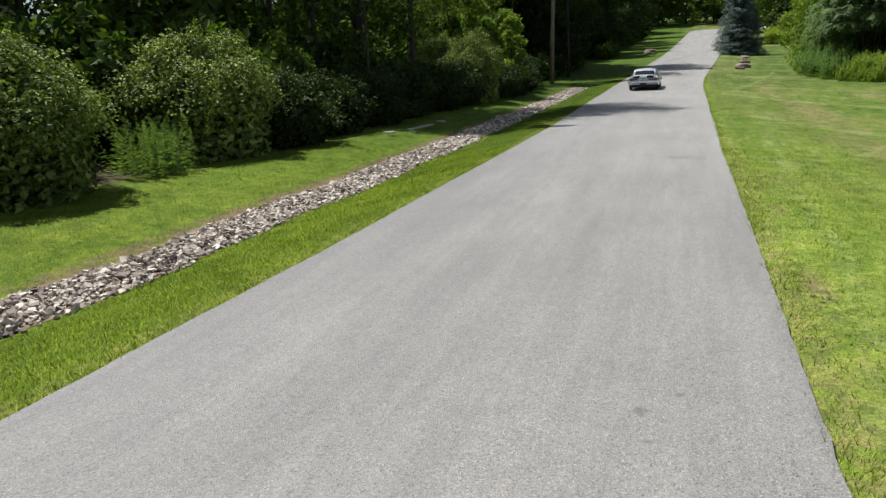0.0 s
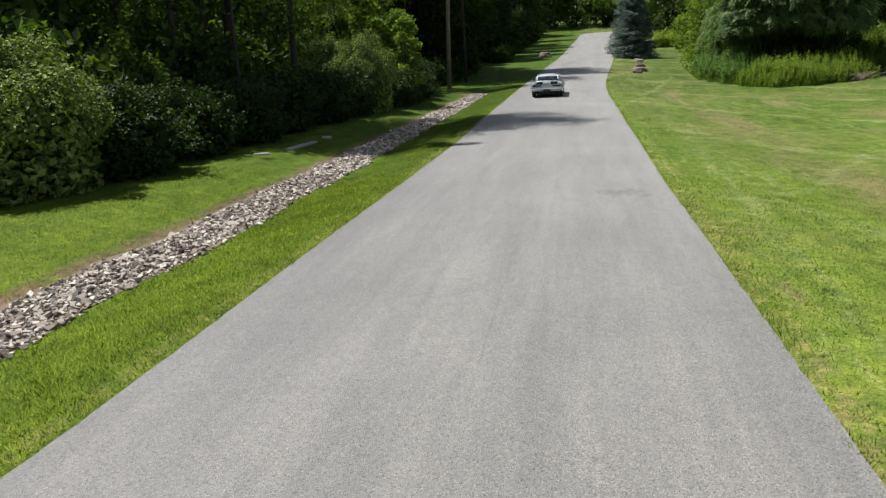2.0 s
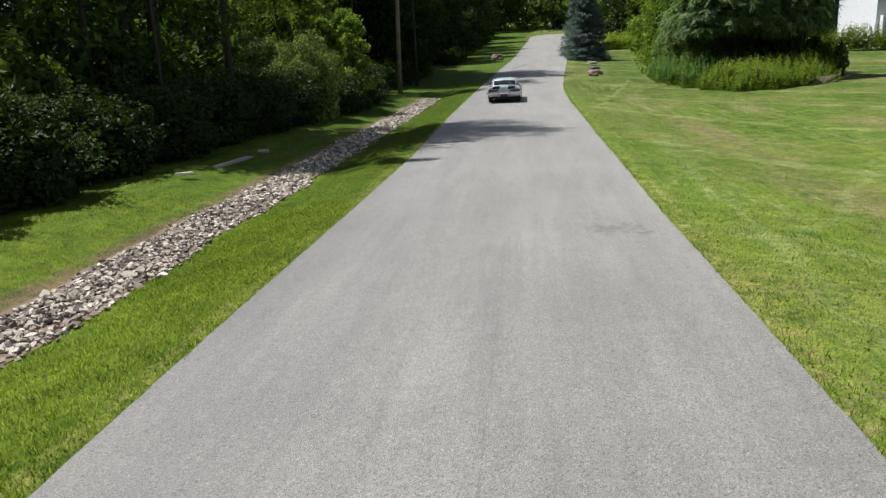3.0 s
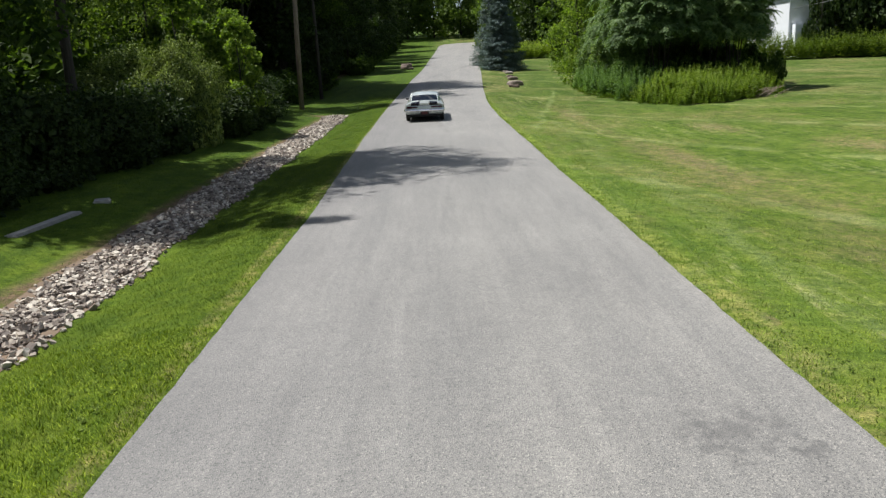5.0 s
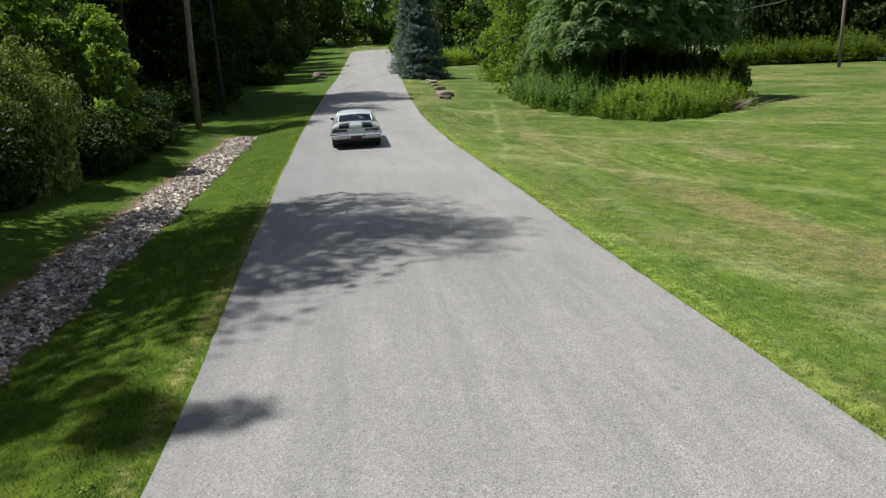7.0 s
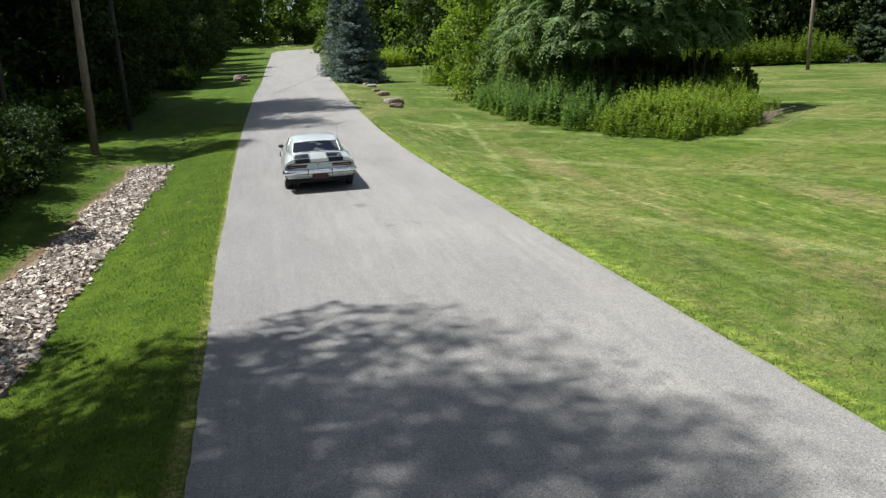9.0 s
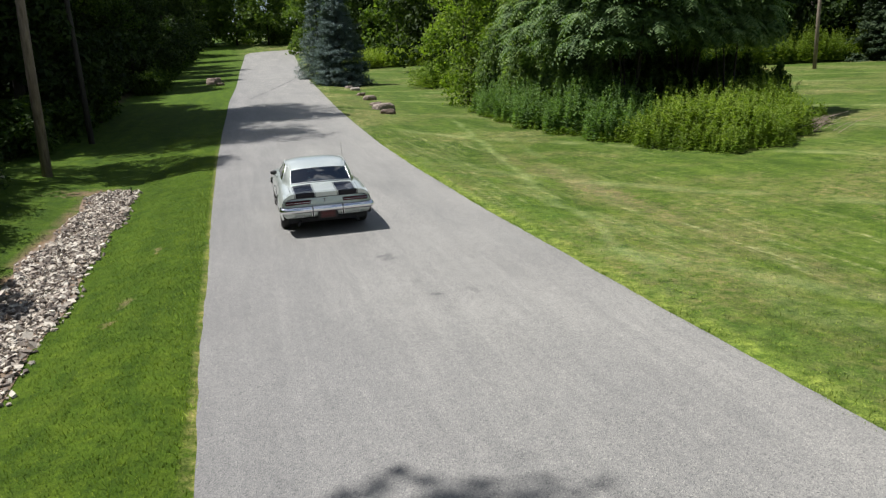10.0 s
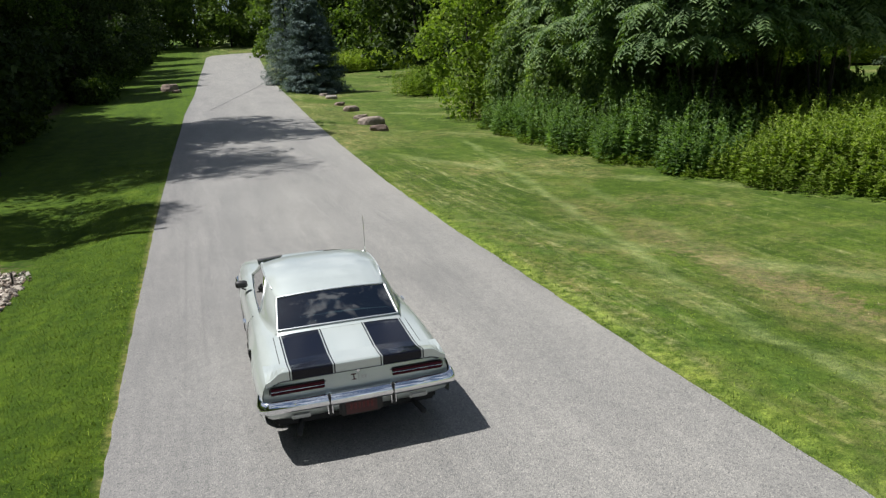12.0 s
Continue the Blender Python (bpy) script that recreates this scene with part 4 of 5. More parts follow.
        return 0 if not odd or near > belt else 0.06 + min(near * 0.3, 0.6)

    front = ring_spots(rng, 3700, rim, (8, 55.5, 21.5, 80), 1.68, 0.3)
    bright = lambda x, y: y + 0.6 * math.sin(x * 1.3) < 63.2 or x > 12.5
    weed_bank("tall_weeds", 41, [s for s in front if bright(s[0], s[1])], WEED, "bright green tall weeds fringing an island of sumac")
    weed_bank("tall_weeds", 42, [(x, y, h * 1.4) for x, y, h in front if not bright(x, y)], WEED_BLUE, "blue-green tall weeds fringing an island of sumac")
    low = [(x, y, rng.uniform(0.22, 0.5)) for x, y, h in ring_spots(rng, 900, lambda x, y: 0.3 if 0 < rim(x, y) < 0.2 or (rim(x, y) == 0 and rim(x + 0.25, y + 0.45) > 0) else 0, (8, 55.5, 21.5, 80), 1.0, 0.2)]
    weed_bank("low_weeds", 47, low, BLADE, "low grassy weeds at the foot of a weed bank", 26, 0.2, 0.26)
    feather = [(-13.0 + rng.normal(0, 0.4), 16.9 + rng.normal(0, 0.6), rng.uniform(0.8, 1.7)) for k in range(110)]
    weed_bank("tall_weeds", 46, feather, LEAF_BRUSH, "feathery light green weeds at the edge of a wood", 70, 0.12, 0.2)
    bm = bmesh.new()
    for k in range(46):
        x, y = 17.3 + rng.normal(0, 0.5), 60.6 + rng.normal(0, 0.4)
        z = ground_at(x, y)
        a = rng.uniform(-0.9, 0.6)
        l = rng.uniform(0.7, 1.3)
        t = tube([(x, y, z), (x + 0.5 * l * math.cos(a), y + 0.5 * l * math.sin(a), z + 0.35 * l), (x + l * math.cos(a), y + l * math.sin(a), z + 0.5 * l)], 0.012, 4, [1, 0.8, 0.4])
        tmp = bpy.data.meshes.new("twig")
        t.to_mesh(tmp)
        t.free()
        bm.from_mesh(tmp)
        bpy.data.meshes.remove(tmp)
    tagged(part("dead_twigs", bm, TWIG), "bare dead twigs sprawling out of a weed bank", "twigs", kind="stuff")

    hedge = [(rng.uniform(34, 64), rng.uniform(0, 4.5), rng.uniform(2.3, 3.5)) for k in range(1500)]
    hedge = [(x, max(94.5, 103 - 0.55 * (x - 41)) + d, h * (0.8 + 0.06 * d) * (0.95 + 0.4 * noise.noise(Vector((x * 0.4, d, 1.3))))) for x, d, h in hedge]
    weed_bank("weed_hedge", 43, hedge, WEED_FAR, "band of tall bright weeds at the back of a lawn", 38, 0.3, 0.5)
    back = [(rng.uniform(12.5, 30), rng.uniform(144, 149), rng.uniform(2.0, 3.2)) for k in range(800)]
    weed_bank("weed_hedge", 44, back, WEED, "band of tall bright weeds below background trees", 36, 0.3, 0.55)
    near = [(rng.normal(14.5, 1.0), rng.normal(105, 1.6), rng.uniform(1.4, 2.6)) for k in range(330)]
    weed_bank("tall_weeds", 45, near, WEED, "clump of tall light green weeds in a lawn", 44, 0.24, 0.36)


def conifer_mesh(rng, height, radius, tiers, size, thick=1.0):
    """Whorls of drooping boughs set with short needle sprays."""
    pts, nor = [], []
    for k in range(tiers):
        f = k / (tiers - 1)
        r = radius * (1 - f) ** 0.85 + 0.12
        for b in range(int(8 + 12 * (1 - f))):
            a = rng.uniform(0, 6.283)
            z = 0.12 + height * 0.97 * f + rng.uniform(-0.3, 0.3)
            reach = r * rng.uniform(0.78, 1.1)
            m = int((22 + 46 * reach / radius) * thick)
            g = rng.uniform(0.12, 1, m) ** 0.7
            wide = rng.normal(0, 0.10 + 0.08 * reach, m) * (1.15 - g * 0.7)
            p = np.stack([np.cos(a) * reach * g - np.sin(a) * wide, np.sin(a) * reach * g + np.cos(a) * wide, z - 0.28 * reach * g + 0.16 * reach * g * g + rng.normal(0, 0.09, m)], 1)
            pts.append(p)
            nor.append(np.array([0, 0, 1.0]) + rng.normal(0, 0.5, (m, 3)) + np.array([math.cos(a), math.sin(a), 0]) * 0.5)
    return leaf_quads(rng, np.concatenate(pts), np.concatenate(nor), size, 2.6)


def build_conifers():
    rng = np.random.default_rng(51)
    for x, y, h, r, mat, label in ((7.0, 114.5, 12.0, 3.3, NEEDLE, "blue-grey spruce tree at the edge of a lane"), (6.3, 126, 11.5, 3.0, NEEDLE, "blue-grey spruce tree behind another spruce"),
                                   (56.5, 96, 11, 4.0, NEEDLE_DARK, "dark green conifer at the back of a lawn"), (52.5, 108, 13, 2.9, NEEDLE_DARK, "dark green conifer beside a white house")):
        root = new("spruce_tree")
        root.matrix_basis = Matrix.Translation((x, y, ground_at(x, y)))
        part("trunk", tube([(0, 0, -0.2), (0, 0, h * 0.5), (0, 0, h * 0.97)], 0.16, 8, [1.2, 0.7, 0.15]), BARK, root, smooth=True)
        crown = new("crown", soup("crown", *conifer_mesh(rng, h, r, 44 if y > 112 else 26, 0.075 if y > 112 else 0.13, 2.4 if y < 120 else 0.9), mat))
        crown.parent = root
        tagged(root, label, "tree", "conifers")


def rock_mesh(seed, squash=0.6, rough=0.28):
    """An angular shard: a block with its corners pushed about and one of them struck off."""
    bm = bmesh.new()
    bmesh.ops.create_cube(bm, size=0.8)
    r = random.Random(seed)
    for v in bm.verts:
        v.co = Vector((v.co.x * (1 + r.uniform(-rough, rough)) + r.uniform(-0.1, 0.1), v.co.y * (1 + r.uniform(-rough, rough)) + r.uniform(-0.1, 0.1), v.co.z * squash * (1 + r.uniform(-rough, rough))))
    bm.verts.ensure_lookup_table()
    bmesh.ops.bevel(bm, geom=[bm.verts[7]], offset=0.26, segments=1, affect="VERTICES")
    bmesh.ops.triangulate(bm, faces=bm.faces[:])
    return bm


def build_boulders():
    spots = ((5.0, 81.4, 1.1, 0.45, 0.5), (5.5, 85.2, 1.7, 0.9, 0.75), (5.6, 88.5, 1.1, 0.5, 0.4), (6.2, 94.5, 1.5, 0.75, 0.6), (6.4, 99.5, 1.2, 0.6, 0.4), (7.1, 106.5, 1.1, 0.8, 0.5), (7.0, 110.0, 0.9, 0.6, 0.4),
             (-5.7, 127.0, 2.0, 1.3, 1.25), (-5.0, 123.0, 1.3, 0.6, 0.5))
    for k, (x, y, w, d, h) in enumerate(spots):
        bm = bmesh.new()
        bmesh.ops.create_icosphere(bm, subdivisions=3, radius=0.5)
        for v in bm.verts:
            q = noise.noise(v.co * 2.2 + Vector((k * 7.3, 0, 0))) * 0.25 + noise.noise(v.co * 6 + Vector((k * 3.1, 5, 0))) * 0.07
            v.co *= 1 + q
            v.co = Vector((max(-0.44, min(0.44, v.co.x)) * w * 0.95, v.co.y * d * 1.2, max(-0.3, min(0.30, v.co.z)) * h * 1.25))
        ob = part("boulder", bm, BOULDER, smooth=False)
        ob.matrix_basis = pose(x, y, ground_at(x, y) + h * 0.18, 0, 0, 17 * k)
        tagged(ob, "flat reddish-brown boulder lying on mown grass" if k < 7 else "pale rounded boulder on shaded grass", "boulder", "edging boulders")


def build_poles():
    for x, y, h, r, lean in ((-10.6, 64.6, 11, 0.155, 0.25), (44.6, 91.6, 11, 0.15, 0.35), (-10.9, 76.0, 10, 0.13, -0.15)):
        root = new("utility_pole" if y != 76.0 else "bare_tree")
        root.matrix_basis = Matrix.Translation((x, y, ground_at(x, y)))
        part("shaft", tube([(0, 0, -0.3), (lean * 0.3, 0, h * 0.4), (lean, 0, h)], r, 12, [1.1, 1.0, 0.8]), POLE_WOOD if y != 76.0 else BARK, root, smooth=True)
        if y != 76.0:
            part("crossarm", block((1.6, 0.1, 0.12), (lean, 0, h - 0.6), 0.01), POLE_WOOD, root)
            tagged(root, "weathered brown wooden utility pole", "utility pole", "poles")
        else:
            tagged(root, "bare dark tree trunk in a shaded wood", "tree trunk")
    ob = part("overhead_wire", tube([(44.6 + 0.3, 91.6, 9.6), (43.6, 101, 8.3), (41.5, 109.4, 7.8)], 0.02, 5), WIRE)
    tagged(ob, "thin overhead wire running from a pole to a house", "wire")


def build_house():
    x0, x1, y0, y1 = 41.4, 50.0, 109.5, 121.5
    z = ground_at(47, 112) - 0.2
    root = new("house")
    root.matrix_basis = Matrix.Translation((0, 0, z))
    w, d, t, H = x1 - x0, y1 - y0, 0.25, 7.4
    xm, ym = (x0 + x1) / 2, (y0 + y1) / 2
    for y in (y0 + t / 2, y1 - t / 2):
        part("wall", block((w - 2 * t, t, H), (xm, y, H / 2), 0.01), SIDING, root, "white siding wall")
    for x in (x0 + t / 2, x1 - t / 2):
        part("wall", block((t, d, H), (x, ym, H / 2), 0.01), SIDING, root, "white siding wall")
    for k in range(29):
        part("siding_board", block((0.03, d - 0.3, 0.235), (x0 - 0.012, ym, 0.13 + 0.245 * k), 0.008, 1), SIDING, root)
    part("corner_trim", block((0.16, 0.16, H), (x0 + 0.03, y0 + 0.03, H / 2), 0.01), SIDING, root)
    bm = bmesh.new()
    ridge = H + 3.2
    p = [(x0 - 0.5, y0 - 0.4, H), (x1 + 0.5, y0 - 0.4, H), (x1 + 0.5, y1 + 0.4, H), (x0 - 0.5, y1 + 0.4, H), (xm, y0 - 0.4, ridge), (xm, y1 + 0.4, ridge)]
    vs = [bm.verts.new(q) for q in p]
    for f in ((0, 3, 5, 4), (1, 4, 5, 2), (0, 4, 1), (2, 5, 3), (3, 0, 1, 2)):
        bm.faces.new([vs[i] for i in f])
    part("roof", bm, SHINGLE, root, "grey shingle roof")
    part("side_annex", block((1.5, 1.0, 3.9), (x0 + 1.1, y0 - 0.55, 1.95), 0.02), SIDING, root, "pale grey lean-to")
    tagged(root, "white-sided house half hidden behind trees", "house")
    ob = new("house")
    zz = ground_at(-40, 26)
    ob.matrix_basis = Matrix.Translation((-41, 33, zz))
    part("wall", block((8, 7, 6), (0, 0, 3), 0.02), SIDING, ob, "pale grey siding wall")
    bm = bmesh.new()
    vs = [bm.verts.new(q) for q in ((-4.4, -3.9, 6), (4.4, -3.9, 6), (4.4, 3.9, 6), (-4.4, 3.9, 6), (-4.4, 0, 8.4), (4.4, 0, 8.4))]
    for f in ((0, 1, 5, 4), (2, 3, 4, 5), (0, 4, 3), (1, 2, 5), (3, 2, 1, 0)):
        bm.faces.new([vs[i] for i in f])
    part("roof", bm, SHINGLE, ob, "grey shingle roof")
    tagged(ob, "pale house glimpsed through a dark wood", "house")


# ---- the car ----
CAR_Y = (0.10, 0.16, 0.35, 0.8, 1.1, 1.5, 2.0, 2.6, 3.1, 3.6, 4.2, 4.5, 4.62, 4.68)
CAR_XM = (0.905, 0.918, 0.94, 0.955, 0.958, 0.945, 0.92, 0.92, 0.925, 0.93, 0.92, 0.895, 0.87, 0.84)
CAR_ZS = (0.805, 0.810, 0.828, 0.862, 0.880, 0.882, 0.865, 0.86, 0.865, 0.87, 0.85, 0.82, 0.79, 0.74)
CAR_XS = (0.79, 0.79, 0.785, 0.775, 0.77, 0.785, 0.82, 0.83, 0.83, 0.83, 0.82, 0.79, 0.77, 0.74)
CAR_ZC = (0.838, 0.843, 0.862, 0.905, 0.932, 0.95, 0.95, 0.95, 0.955, 0.945, 0.91, 0.87, 0.83, 0.75)
REAR_AXLE, FRONT_AXLE, TYRE_R = 1.10, 3.84, 0.335


def car_at(y, table):
    return float(np.interp(y, CAR_Y, table))


def deck_z(x, y):
    zs, zc, xs = car_at(y, CAR_ZS), car_at(y, CAR_ZC), car_at(y, CAR_XS)
    return zc - (zc - zs) * min(1.0, abs(x) / xs) ** 2.4


def arch(y):
    low = 0.24 + 0.13 * max(0, (0.75 - y) / 0.65) ** 1.3 + 0.05 * max(0, (y - 4.2) / 0.45)
    for axle in (REAR_AXLE, FRONT_AXLE):
        d = 0.395 ** 2 - (y - axle) ** 2
        if d > 0:
            low = max(low, 0.335 + math.sqrt(d))
    return low


def body_row(y):
    """One cross-section of the lower body, from the sill up over the shoulder to the middle of the deck."""
    xm, zs, xs, low = car_at(y, CAR_XM), car_at(y, CAR_ZS), car_at(y, CAR_XS), arch(y)
    prof_z = (0.18, 0.30, 0.40, 0.57, 0.63, 0.70, 0.755, zs - 0.03, zs)
    prof_x = (xm - 0.09, xm - 0.03, xm - 0.008, xm, xm + 0.002, xm - 0.014, xm - 0.04, (xm + xs) / 2 - 0.002, xs)
    out = []
    for f in (0.0, 0.12, 0.26, 0.40, 0.53, 0.65, 0.75, 0.84, 0.91, 0.96):
        z = low + (zs - 0.004 - low) * f
        out.append((float(np.interp(z, prof_z, prof_x)), y, z))
    for f in (1.0, 0.93, 0.82, 0.66, 0.5, 0.33, 0.16, 0.0):
        out.append((xs * f, y, deck_z(xs * f, y)))
    return out


def lerp(a, b, t):
    return tuple(p + (q - p) * t for p, q in zip(a, b))


def patch(edge_a, edge_b, nu, nv, bulge=None):
    """A surface between two edges (functions of v), bulged by a function of (u, v)."""
    rows = []
    for j in range(nv + 1):
        v = j / nv
        row = []
        for i in range(nu + 1):
            u = i / nu
            p = lerp(edge_a(v), edge_b(v), u)
            if bulge:
                b = bulge(u, v)
                p = (p[0] + b[0], p[1] + b[1], p[2] + b[2])
            row.append(p)
        rows.append(row)
    return rows


def flipped(p):
    return (-p[0], p[1], p[2])


def poly_edge(points):
    """A function of v in 0..1 that runs along points."""
    ts = np.linspace(0, 1, len(points))
    return lambda v: tuple(float(np.interp(v, ts, [p[k] for p in points])) for k in range(3))


def build_wheel(car, x, y, side):
    wheel = new("wheel")
    wheel.parent = car
    wheel.matrix_basis = pose(x, y, TYRE_R, 0, 0, 0 if side > 0 else 180)
    w = 0.105
    prof = [(-w, 0.20), (-w, 0.25), (-w * 0.98, 0.30), (-w * 0.8, 0.325), (-w * 0.6, TYRE_R), (0, TYRE_R + 0.001), (w * 0.6, TYRE_R), (w * 0.8, 0.325), (w * 0.98, 0.30), (w, 0.25), (w * 0.96, 0.205), (w * 0.5, 0.20)]
    part("tyre", lathe(prof), RUBBER, wheel, smooth=True)
    part("trim_ring", lathe([(w * 0.95, 0.206), (w * 1.02, 0.198), (w * 0.9, 0.172), (w * 0.55, 0.165)]), CHROME, wheel, "bright chrome trim ring", smooth=True)
    part("rim", lathe([(w * 0.55, 0.166), (w * 0.5, 0.13), (w * 0.72, 0.085), (w * 0.74, 0.05), (w * 0.72, 0.0)]), plain_rim, wheel, "silver steel rally rim", smooth=True)
    part("hub_cap", lathe([(w * 0.72, 0.045), (w * 1.0, 0.042), (w * 1.06, 0.03), (w * 1.08, 0.0)], 16), CHROME, wheel, smooth=True)
    for k in range(5):
        a = 2 * math.pi * k / 5
        bm = block((0.012, 0.055, 0.03), (0, 0, 0), 0.01)
        bmesh.ops.transform(bm, matrix=Matrix.Translation((w * 0.62, 0.108 * math.cos(a), 0.108 * math.sin(a))) @ Matrix.Rotation(a + 1.57, 4, "X"), verts=bm.verts)
        part("vent_slot", bm, TRIM_BLACK, wheel)
    part("backing", lathe([(-w * 0.9, 0.2), (-w * 0.3, 0.1), (-w * 0.3, 0.0)]), UNDER, wheel)


plain_rim = plain("wheel_silver", (0.45, 0.46, 0.46), 0.35, 0.8)


def build_car(where):
    car = new("muscle_car")
    ys = sorted(set([round(v, 3) for v in np.arange(0.10, 4.68, 0.055)] + [0.13, 4.64, 4.68]))
    bm = mirrored(sheet([body_row(y) for y in ys]))
    # close the nose and the tail
    part("body", bm, PAINT, car, "metallic silver-green lower body", smooth=True)
    nose = body_row(4.68)
    bm = bmesh.new()
    ring = [bm.verts.new(p) for p in nose] + [bm.verts.new(flipped(p)) for p in nose[-2::-1]]
    bm.faces.new(ring)
    part("front_panel", bm, TRIM_BLACK, car, "black grille panel")
    # tail panel, raked and slightly sunk, with rolled lower valance
    rows = []
    for z, y, w in ((0.812, 0.10, 0.80), (0.77, 0.092, 0.845), (0.70, 0.080, 0.88), (0.62, 0.070, 0.895), (0.55, 0.074, 0.895), (0.46, 0.062, 0.89), (0.412, 0.085, 0.872), (0.372, 0.125, 0.83), (0.352, 0.24, 0.78)):
        rows.append([(x * w, y + 0.05 * abs(x) ** 6, z) for x in np.linspace(-1, 1, 21)])
    part("tail_panel", sheet(rows, True), PAINT, car, smooth=True)
    bm = block((1.6, 4.3, 0.12), (0, 2.4, 0.30), 0.03)
    part("underbody", bm, UNDER, car)
    for axle in (REAR_AXLE, FRONT_AXLE):
        for s in (-1, 1):
            prof = [(0.335 + 0.39 * math.sin(a), axle + 0.39 * math.cos(a)) for a in [math.pi * k / 12 for k in range(13)]]
            rows = [[(s * 0.86, y, z) for z, y in prof], [(s * 0.5, y, z) for z, y in prof]]
            part("wheel_well", sheet(rows), UNDER, car)

    # greenhouse
    glass_edge = poly_edge([(0.585, 1.42, 1.165), (0.61, 1.24, 1.052), (0.635, 1.03, 0.93)])
    win_edge = poly_edge([(0.645, 2.0, 1.235), (0.70, 1.86, 1.08), (0.765, 1.80, 0.905)])
    a_pillar = poly_edge([(0.632, 2.70, 1.236), (0.68, 3.0, 1.09), (0.74, 3.30, 0.95)])
    rail = poly_edge([(0.585, 1.42, 1.165), (0.605, 1.61, 1.196), (0.628, 1.82, 1.226), (0.645, 2.0, 1.243), (0.652, 2.2, 1.253), (0.652, 2.45, 1.254), (0.635, 2.70, 1.238)])
    rows = []
    for k in range(15):
        v = k / 14
        e = rail(v)
        top = float(np.interp(e[1], (1.42, 1.55, 1.7, 1.85, 2.0, 2.3, 2.5, 2.7), (1.20, 1.240, 1.272, 1.296, 1.312, 1.325, 1.320, 1.298)))
        row = []
        for i in range(17):
            u = -1 + 2 * i / 16
            drop = abs(u) ** 3.2
            row.append((u * e[0], e[1], top - (top - e[2]) * drop))
        rows.append(row)
    # the sail panels run on from the roof's edge without a seam
    bm = sheet(rows, True)
    foot_line = poly_edge([(0.635, 1.03, 0.93), (0.70, 1.30, 0.928), (0.74, 1.55, 0.915), (0.765, 1.80, 0.905)])
    for s in (1, -1):
        columns = []
        for k in range(8):
            e, foot = rail(k / 14), foot_line(k / 7)
            column = []
            for j in range(11):
                v = j / 10
                p = lerp(e, foot, v)
                side, fold = math.sin(math.pi * k / 7), math.sin(math.pi * v)
                if k == 0:
                    p = glass_edge(v)
                elif k == 7:
                    p = lerp(win_edge(v), (e[0], e[1], e[2]), 1 if v == 0 else 0)
                else:
                    p = (p[0] + 0.030 * fold * side, p[1], p[2] + 0.012 * fold * side)
                column.append((s * p[0], p[1], p[2]))
            end = column[-1]
            x_end = min(abs(end[0]) + 0.07, car_at(end[1], CAR_XS) - 0.004)
            z_end = deck_z(x_end, end[1]) - 0.003
            for f in (0.25, 0.5, 0.75, 1.0):
                column.append((s * (abs(end[0]) + (x_end - abs(end[0])) * f), end[1], end[2] + (z_end - end[2]) * (1 - (1 - f) ** 2)))
            columns.append(column)
        flat = [(ca, cb) for ca, cb in zip(columns, columns[1:])]
        for ca, cb in flat:
            for j in range(len(ca) - 1):
                quad = [bm.verts.new(p) for p in (ca[j], cb[j], cb[j + 1], ca[j + 1])]
                bm.faces.new(quad if s < 0 else quad[::-1])
    bmesh.ops.remove_doubles(bm, verts=bm.verts, dist=0.002)
    bmesh.ops.recalc_face_normals(bm, faces=bm.faces)
    part("roof", bm, PAINT, car, "metallic silver-green roof and sail panels", smooth=True)
    for s in (1, -1):
        belt_end = poly_edge([(0.765, 1.80, 0.905), (0.765, 2.5, 0.90), (0.74, 3.30, 0.95)])
        side_rows = []
        for j in range(9):
            v = j / 8
            a, b = win_edge(v), a_pillar(v)
            side_rows.append([(s * (lerp(a, b, u)[0] + 0.015 * math.sin(math.pi * u)), lerp(a, b, u)[1], lerp(a, b, u)[2] + (0.012 * math.sin(math.pi * u) * (1 - v))) for u in np.linspace(0, 1, 10)])
        part("side_window", sheet(side_rows, s < 0), GLASS_SIDE, car, "tinted side window", smooth=True)
        trim = [win_edge(v) for v in np.linspace(1, 0, 9)]
        part("window_trim", tube([(s * (p[0] + 0.006), p[1], p[2]) for p in trim], 0.012, 6), TRIM_METAL, car, "bright metal window trim", smooth=True)
        part("drip_rail", tube([(s * (rail(v)[0] + 0.008), rail(v)[1], rail(v)[2]) for v in np.linspace(0.2, 0.93, 9)], 0.006, 6), TRIM_METAL, car, smooth=True)
        part("front_pillar", tube([(s * a_pillar(v)[0], a_pillar(v)[1], a_pillar(v)[2]) for v in np.linspace(0, 1, 7)], 0.020, 8), PAINT, car, smooth=True)
        part("belt_moulding", tube([(s * (belt_end(v)[0] + 0.005), belt_end(v)[1], belt_end(v)[2]) for v in np.linspace(0, 1, 9)], 0.012, 6), CHROME, car, smooth=True)
        # door seam, handle, quarter louvres
        xm = 0.935
        part("door_handle", block((0.03, 0.15, 0.03), (s * (xm + 0.005), 2.02, 0.765), 0.012), CHROME, car, "chrome door handle")
        part("door_gap", tube([(s * 0.84, 1.86, 0.865), (s * 0.905, 1.86, 0.79), (s * 0.934, 1.86, 0.66), (s * 0.93, 1.87, 0.5), (s * 0.90, 1.9, 0.27)], 0.004, 5), TRIM_BLACK, car)
        for k in range(4):
            part("quarter_louvre", block((0.012, 0.02, 0.13), (s * 0.945, 1.56 + 0.05 * k, 0.55), 0.005), TRIM_BLACK, car)
        part("rocker_moulding", tube([(s * 0.895, 1.52, 0.25), (s * 0.895, 2.4, 0.25), (s * 0.895, 3.42, 0.25)], 0.022, 6), CHROME, car, "chrome rocker moulding", smooth=True)
